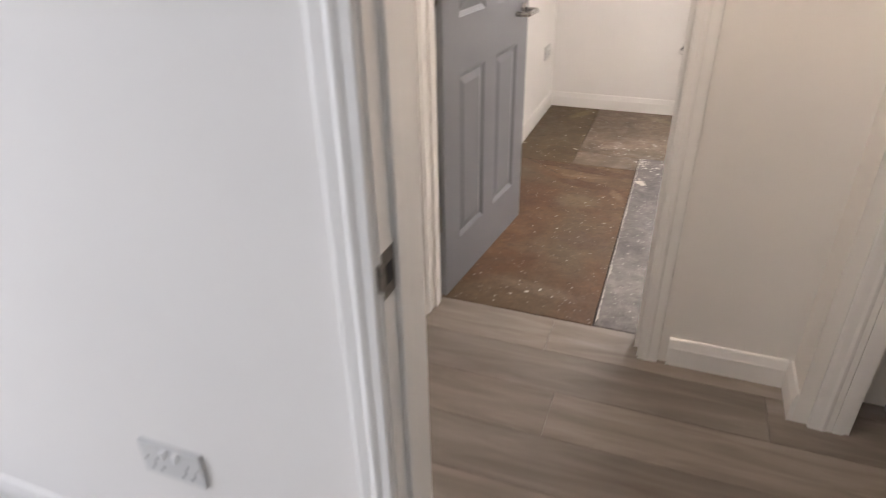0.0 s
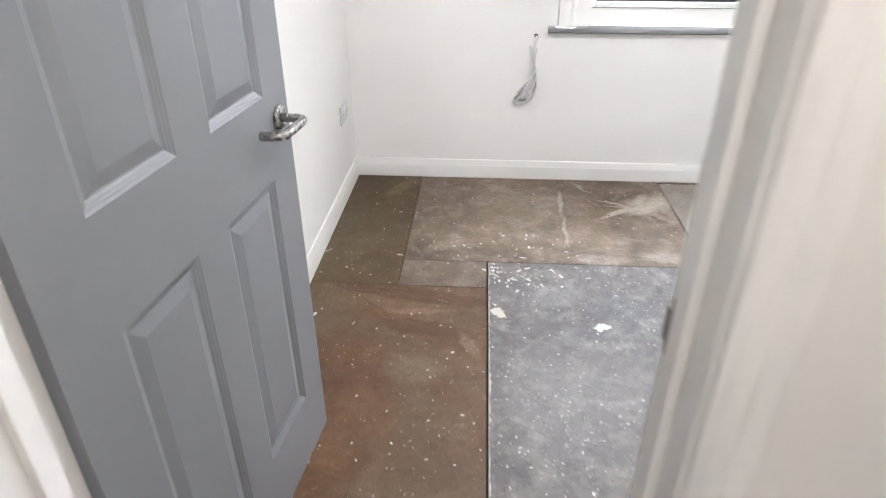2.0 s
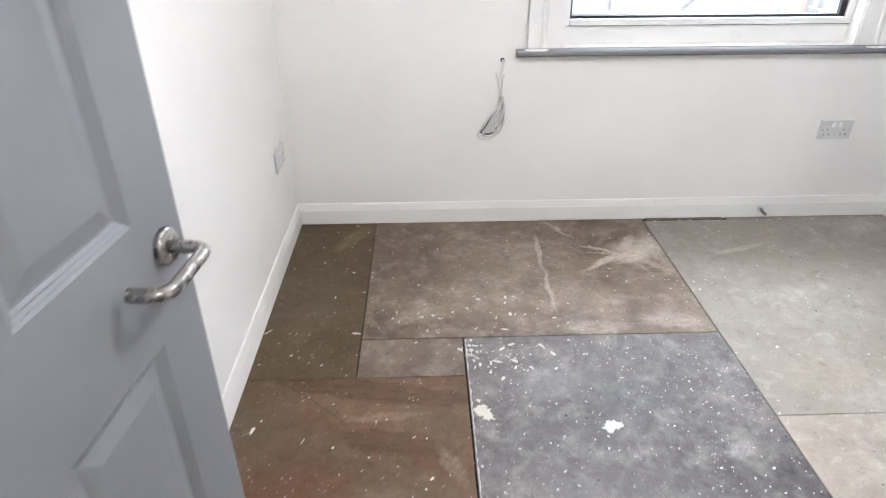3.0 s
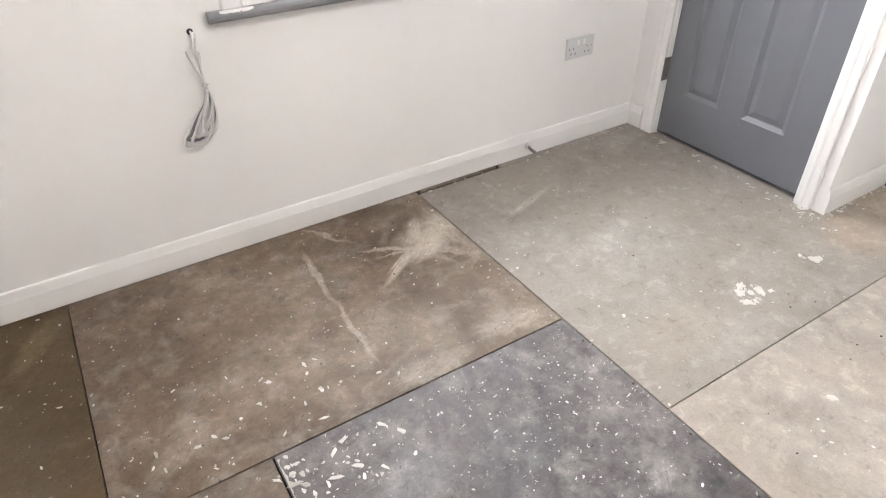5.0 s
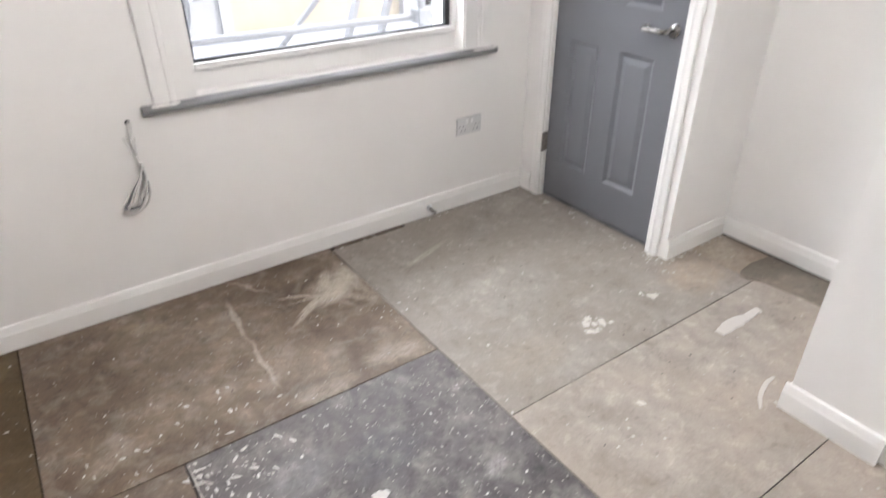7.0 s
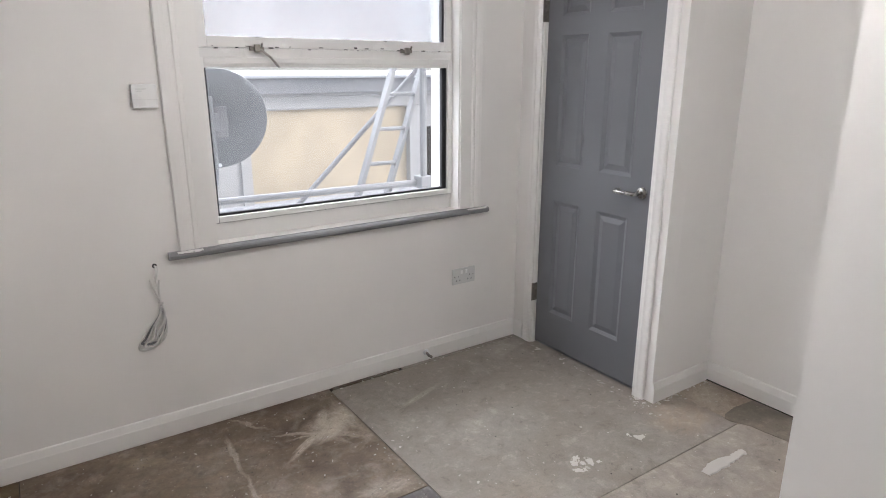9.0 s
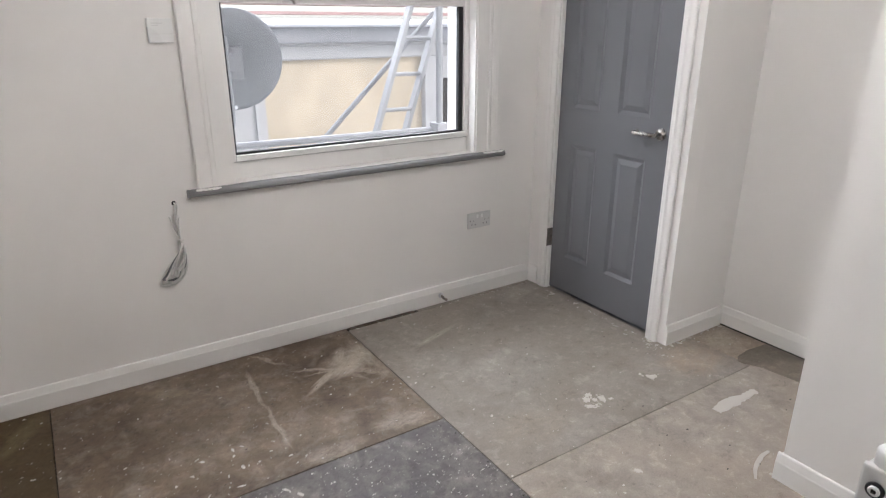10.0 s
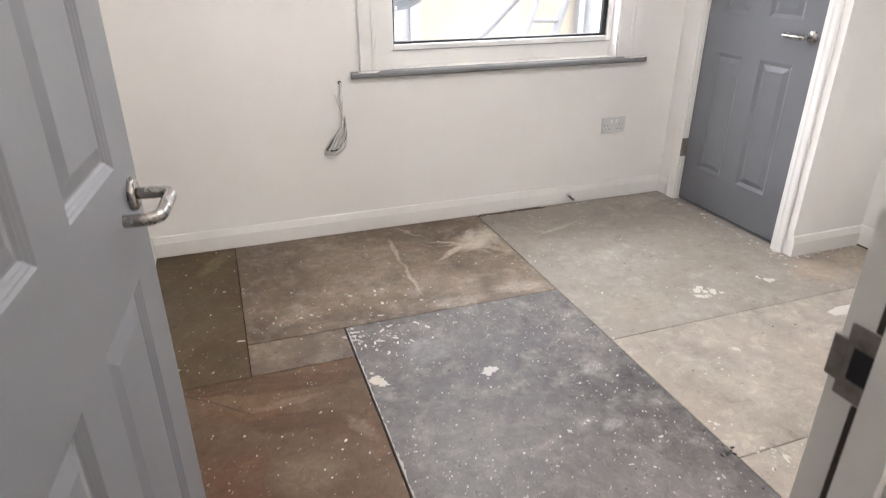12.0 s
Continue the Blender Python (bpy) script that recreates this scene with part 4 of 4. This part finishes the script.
plug = part("plug_ring", moved(lathe([(0.014, 0), (0.014, 0.004), (0.009, 0.005)], 28, "x"), pose(0.0, -0.026, 0.715) @ Matrix.Diagonal((-1, 1, 1, 1))), BLACK, rad, "black rubber ring", True)
part("plug", moved(lathe([(0.009, 0.002), (0.009, 0.007), (0.004, 0.008), (0.0035, 0.004)], 20, "x"), pose(0.0, -0.026, 0.715) @ Matrix.Diagonal((-1, 1, 1, 1))), PLASTIC, plug, "white blanking plug", True)
part("plug_socket", boxes(((-0.0085, -0.0295, 0.7115), (-0.0065, -0.0225, 0.7185))), BLACK, plug)
part("cap", moved(lathe([(0.020, 0), (0.020, 0.030), (0.017, 0.034)], 24), pose(0.024, -0.027, 0.747)), PLASTIC, rad, "white cylindrical cap", True)

# ---- floors ----
floor = tagged(finish("floor", boxes(((-0.76, 2.103, -0.2), (2.86, 4.95, -0.0105))), DARKVOID), "hardboard sheeted floor of the empty room, paint spattered", "floor", kind="structure")


def sheet(x0, x1, y0, y1, material, label, top=0.0, bow=0.0):
    """One hardboard sheet with slightly worn edges."""
    bm = bmesh.new()
    c = Vector(((x0 + x1) / 2, (y0 + y1) / 2, 0))
    add_box(bm, (x0 - c.x, y0 - c.y, -0.012), (x1 - c.x, y1 - c.y, top))
    bmesh.ops.bevel(bm, geom=[e for e in bm.edges if all(v.co.z > top - 0.001 for v in e.verts)], offset=0.0006, segments=1, affect="EDGES")
    ob = part("floor_sheet", bm, material, floor, label)
    ob.location = c
    return ob


sheet(-0.547, -0.2017, 3.6105, 4.6885, B_OLIVE, "olive-brown hardboard sheet")
sheet(-0.1983, 1.0533, 3.8088, 4.6885, B_BROWN, "dusty brown hardboard sheet")
sheet(-0.1983, 0.1495, 3.6105, 3.8052, B_STRIP, "rough brown hardboard strip")
sheet(-0.547, 0.150, 2.105, 3.6072, B_RED, "reddish brown hardboard sheet")
sheet(0.155, 1.0535, 2.105, 3.8035, B_GREY, "blue-grey paint-spattered sheet", 0.001)
sheet(1.0575, 2.40, 3.4020, 4.663, B_TAUPE, "taupe grey hardboard sheet")
sheet(2.4005, 2.66, 3.402, 3.735, B_TAN, "worn tan hardboard sheet")
sheet(1.0575, 2.66, 2.7705, 3.3988, B_BEIGE, "pale beige hardboard sheet")
sheet(1.0575, 2.66, 2.105, 2.7675, B_BEIGE, "pale beige hardboard sheet")
sheet(1.46, 2.217, 4.667, 4.6885, B_TAUPE, "narrow taupe floor strip", -0.0003)
sheet(1.075, 1.44, 4.676, 4.70, B_STRIP, "recessed narrow floor strip", -0.0008)
hatch = bmesh.new()
pts = [(2.405, 3.395), (2.388, 3.43), (2.39, 3.455), (2.42, 3.475), (2.51, 3.486), (2.643, 3.472), (2.643, 2.938), (2.442, 2.938), (2.440, 3.22), (2.428, 3.30), (2.425, 3.355)]
low, top = [hatch.verts.new((x, y, 0.0002)) for x, y in pts], [hatch.verts.new((x, y, 0.0022)) for x, y in pts]
hatch.faces.new(top)
hatch.faces.new(low[::-1])
for k in range(len(pts)):
    j = (k + 1) % len(pts)
    hatch.faces.new((low[k], low[j], top[j], top[k]))
part("floor_patch", hatch, B_PATCH, floor, "dark worn patch of old floor covering")

hall_floor = tagged(finish("floor_hall", boxes(((-2.7, -2.55, -0.2), (2.6, 0.86, -0.008)), ((-0.62, 0.86, -0.2), (2.9, 2.103, -0.008))), DARKVOID), "grey-brown oak laminate floor of the hall", "floor", kind="structure")
PW, PL = 0.19, 1.28
cells = {}
row = 0
y = 2.102
while y > -2.5:
    shift = (row * 0.47) % 1.0
    x = 0.02 - PL * (1 + shift)
    left = -0.62 if y > 0.87 else -2.6
    x -= PL * 2
    while x < 2.85:
        x0, x1 = max(x, left), min(x + PL, 2.86 if y > 0.87 else 2.5)
        if x1 - x0 > 0.05:
            key = round(x1 - x0, 3)
            if key not in cells:
                bm = bmesh.new()
                add_box(bm, (-key / 2 + 0.0006, -PW / 2 + 0.0006, -0.008), (key / 2 - 0.0006, PW / 2 - 0.0006, 0))
                bmesh.ops.bevel(bm, geom=[e for e in bm.edges if all(v.co.z > -0.001 for v in e.verts)], offset=0.0008, segments=1, affect="EDGES")
                cells[key] = bm
                first = part("plank", bm, LAMINATE, hall_floor)
                cells[key] = first.data
                ob = first
            else:
                ob = new("plank", cells[key])
                ob.parent = hall_floor
            ob.location = ((x0 + x1) / 2, y - PW / 2, 0)
        x += PL
    y -= PW
    row += 1

# ---- paint spots on the floor ----
random.seed(11)


def splat(bm, x, y, r, stretch=1.0, turn=0.0, h=0.0016, n=9, rough=0.35, z0=0.0):
    """A dried spot with an uneven outline, thicker in the middle."""
    if r > 0.009:
        n = 22
    ring0, ring1 = [], []
    h *= random.uniform(0.7, 1.3)
    seed = random.uniform(0, 90)
    for k in range(n):
        a = 2 * math.pi * k / n
        q = r * (1 + rough * (1.3 * noise.noise((math.cos(a) * 1.4 + seed, math.sin(a) * 1.4, 0)) + 0.8 * noise.noise((math.cos(a) * 4 + seed, math.sin(a) * 4, 7))) if n > 12 else 1 + rough * (random.random() - 0.5) * 2)
        u, v = q * stretch * math.cos(a), q * math.sin(a)
        px, py = x + u * math.cos(turn) - v * math.sin(turn), y + u * math.sin(turn) + v * math.cos(turn)
        ring0.append(bm.verts.new((px, py, z0)))
        ring1.append(bm.verts.new((x + (px - x) * 0.8, y + (py - y) * 0.8, z0 + h)))
    for k in range(n):
        j = (k + 1) % n
        bm.faces.new((ring0[k], ring0[j], ring1[j], ring1[k]))
    bm.faces.new(ring1)


def band(bm, places, wide, h=0.0012, fray=0.15):
    """A long brushed mark along places, frayed at the edges and tapered at the ends."""
    pts = [Vector(p) for p in smooth_path([(x, y, 0) for x, y in places], 8)]
    rows = []
    for i, p in enumerate(pts):
        d = (pts[min(i + 1, len(pts) - 1)] - pts[max(i - 1, 0)]).normalized()
        side = Vector((-d.y, d.x, 0))
        t = i / (len(pts) - 1)
        w = wide(t) / 2
        l0, r0 = (w * (1 + fray * 2 * noise.noise((p.x * 60, p.y * 60, s))) for s in (0, 9))
        rows.append([bm.verts.new(p + side * l0), bm.verts.new(p + side * l0 * 0.8 + Vector((0, 0, h))), bm.verts.new(p - side * r0 * 0.8 + Vector((0, 0, h))), bm.verts.new(p - side * r0)])
    for a, b in zip(rows, rows[1:]):
        for k in range(3):
            bm.faces.new((a[k], a[k + 1], b[k + 1], b[k]))


def spots(name, material, label, fill):
    bm = bmesh.new()
    fill(bm)
    tagged(finish(name, bm, material), label, "paint", kind="stuff")


def inside(x, y):
    if x > 2.215 and y > 3.72 or x > 1.79 and y < 2.92:
        return False
    return True


def white_spots(bm):
    for x0, x1, y0, y1, count in ((0.17, 1.04, 2.15, 3.79, 300), (-0.19, 1.04, 3.83, 4.67, 55), (-0.54, -0.21, 3.62, 4.67, 22), (-0.54, 0.14, 2.15, 3.6, 60), (1.07, 2.64, 2.15, 4.65, 90)):
        for _ in range(count):
            x, y = random.uniform(x0, x1), random.uniform(y0, y1)
            if inside(x, y) and noise.noise((x * 3.2, y * 3.2, 5)) > random.uniform(-0.5, 0.3):
                r = 0.0016 + 0.0055 * random.random() ** 4
                splat(bm, x, y, r, 1 + 1.6 * random.random() ** 2, random.uniform(0, 3.1), 0.0009, 6, 0.3)
    for cx, cy, r, count in ((1.63, 3.58, 0.04, 9), (1.957, 3.574, 0.025, 5), (1.14, 2.735, 0.04, 10), (1.23, 2.72, 0.04, 8), (0.56, 3.375, 0.012, 5), (1.09, 2.905, 0.02, 6), (0.345, 3.945, 0.016, 4), (0.225, 4.04, 0.016, 3), (1.93, 3.62, 0.03, 6), (2.2, 3.78, 0.03, 7), (2.18, 3.70, 0.04, 7), (2.42, 3.71, 0.04, 8)):
        for _ in range(count):
            x, y = random.gauss(cx, r * 0.7), random.gauss(cy, r * 0.7)
            if inside(x, y):
                splat(bm, x, y, 0.0022 + 0.0045 * random.random() ** 1.5, 1.6, random.uniform(0, 3.1), 0.0012, 9)
    ys = [2.13 + 0.011 * k for k in range(152)]
    edge = [[bm.verts.new((0.157, y, 0.0012)), bm.verts.new((0.158, y, 0.0026)), bm.verts.new((0.1585 + 0.009 * max(0, noise.noise((3, y * 9, 0)) + 0.25 + 0.9 * noise.noise((1, y * 55, 5))), y, 0.0013))] for y in ys]
    for a, b in zip(edge, edge[1:]):
        bm.faces.new((a[0], b[0], b[1], a[1]))
        bm.faces.new((a[1], b[1], b[2], a[2]))
    for _ in range(420):
        x, y = 0.17 + 0.87 * random.random(), 2.15 + 1.64 * random.random()
        splat(bm, x, y, 0.0012 + 0.0022 * random.random(), 1 + 1.6 * random.random() ** 2, random.uniform(0, 3.1), 0.0006, 5, 0.4, 0.001)
    for _ in range(60):
        x, y = random.gauss(0.26, 0.09), random.gauss(3.70, 0.07)
        if 0.17 < x < 1.0 and y < 3.79:
            splat(bm, x, y, 0.0015 + 0.005 * random.random() ** 2, 1 + 2 * random.random(), random.uniform(0, 3.1), 0.0009, 6, 0.4, 0.001)
    for x0, x1, y0, y1, count in ((-0.19, 1.04, 3.83, 4.67, 170), (-0.54, 0.14, 2.15, 3.6, 120), (1.07, 2.2, 2.95, 4.6, 160), (-0.54, -0.21, 3.62, 4.67, 30)):
        for _ in range(count):
            x, y = random.uniform(x0, x1), random.uniform(y0, y1)
            if noise.noise((x * 4, y * 4, 11)) < random.uniform(-0.4, 0.3):
                continue
            splat(bm, x, y, 0.0013 + 0.003 * random.random() ** 2, 1 + 1.6 * random.random() ** 2, random.uniform(0, 3.1), 0.0006, 5, 0.4)
    for cx, cy, dx, dy, count in ((0.33, 3.93, 0.16, 0.05, 18), (0.22, 4.02, 0.14, 0.06, 14), (0.92, 4.16, 0.08, 0.06, 12), (2.22, 3.76, 0.05, 0.03, 26), (1.14, 2.74, 0.08, 0.03, 16), (0.05, 3.9, 0.09, 0.04, 10)):
        for _ in range(count):
            x, y = random.gauss(cx, dx), random.gauss(cy, dy)
            if inside(x, y):
                splat(bm, x, y, 0.0014 + 0.004 * random.random() ** 2, 1 + 2.5 * random.random(), random.uniform(0, 3.1), 0.001, 8, 0.45)
    for x0, y0, x1, y1, count in ((2.225, 3.712, 2.64, 3.712, 46), (2.205, 3.76, 2.205, 4.55, 30), (1.1, 4.66, 2.2, 4.66, 22), (1.79, 2.95, 2.4, 2.95, 10)):
        for _ in range(count):
            t = random.random()
            splat(bm, x0 + (x1 - x0) * t + random.gauss(0, 0.006), y0 + (y1 - y0) * t + random.gauss(0, 0.008), 0.0018 + 0.005 * random.random() ** 2, 1 + 2 * random.random(), random.uniform(0, 3.1), 0.0012, 8, 0.45)
    for k in range(14):
        splat(bm, random.gauss(0.185, 0.02), random.gauss(3.74, 0.03), 0.002 + 0.004 * random.random(), 1.8, random.uniform(0, 3), 0.0012, 7, 0.4, 0.001)


def long_marks(bm):
    splat(bm, 0.56, 3.375, 0.024, 1.3, 0.4, 0.0022, 12, 0.5)
    band(bm, [(1.965, 3.268), (2.04, 3.275), (2.11, 3.272), (2.16, 3.266), (2.222, 3.267)], lambda t: 0.036 + 0.075 * min(t, 0.3) - 0.07 * max(0, t - 0.35), 0.0022)
    splat(bm, 2.18, 3.272, 0.016, 2.6, 0.05, 0.0012, 9, 0.3)
    splat(bm, 2.215, 3.27, 0.018, 1.0, 0.0, 0.0012, 9, 0.2)
    band(bm, [(1.905, 3.019), (1.862, 3.017), (1.82, 3.006), (1.775, 2.988), (1.732, 2.959)], lambda t: 0.006 + 0.010 * math.sin(math.pi * (0.15 + 0.8 * t)), 0.0022)
    for x, y, r, s in ((1.628, 3.618, 0.011, 1.8), (1.603, 3.598, 0.013, 1.5), (1.628, 3.582, 0.010, 1.4), (1.655, 3.566, 0.013, 1.6), (1.672, 3.580, 0.007, 1.3), (1.582, 3.556, 0.012, 1.7), (1.606, 3.545, 0.007, 1.4), (1.690, 3.552, 0.008, 1.2), (1.957, 3.574, 0.016, 1.2), (1.44, 3.20, 0.010, 1.2)):
        splat(bm, x, y, r, s, random.uniform(0, 3), 0.0016, 12, 0.55)


def cream_smears(bm):
    splat(bm, 0.190, 3.445, 0.021, 1.25, -0.7, 0.0014, 22, 0.5, 0.001)
    splat(bm, 0.203, 3.425, 0.017, 1.2, -0.3, 0.0012, 22, 0.6, 0.001)
    for k in range(6):
        x, y = random.gauss(0.19, 0.018), random.gauss(3.44, 0.03)
        splat(bm, max(x, 0.172), y, 0.003 + 0.004 * random.random(), 1.5, random.uniform(-1.0, -0.2), 0.0012, 10, 0.4, 0.001)


def dark_specks(bm):
    for _ in range(95):
        x, y = random.uniform(-0.54, 2.6), random.uniform(2.15, 4.66)
        if inside(x, y):
            splat(bm, x, y, 0.0016 + 0.0022 * random.random(), 1.3, 0, 0.001, 6, 0.3, 0.001)
    band(bm, [(-0.447, 3.600), (-0.326, 3.512), (-0.217, 3.416)], lambda t: 0.0045 - 0.003 * t, 0.0008, 0.3)
    for k in range(9):
        splat(bm, random.gauss(1.04, 0.012), random.gauss(2.79, 0.010), 0.0035, 1 + 2 * random.random(), random.uniform(0, 3.1), 0.002, 7, 0.5, 0.001)
    for y in (2.3, 2.5, 2.7, 2.9, 3.1, 3.3, 3.5, 3.7):
        splat(bm, 1.04 + random.gauss(0, 0.004), y + random.gauss(0, 0.02), 0.004, 1, 0, 0.0012, 7, 0.2, 0.001)


spots("paint_spots", PAINTSPOT, "dried white paint spots spattered on the floor sheets", white_spots)
spots("paint_marks", paint("white_paint_mark", (0.56, 0.53, 0.50), 0.6, 0.08, 0.4, 70), "larger dried white paint marks on the pale sheets", long_marks)
spots("plaster_smears", CREAMSPOT, "cream plaster smears at the grey sheet's edge", cream_smears)
spots("nail_specks", paint("dark_nail_head", (0.035, 0.03, 0.026), 0.6, 0.2, 0.1, 60), "dark nail heads and grit on the floor", dark_specks)
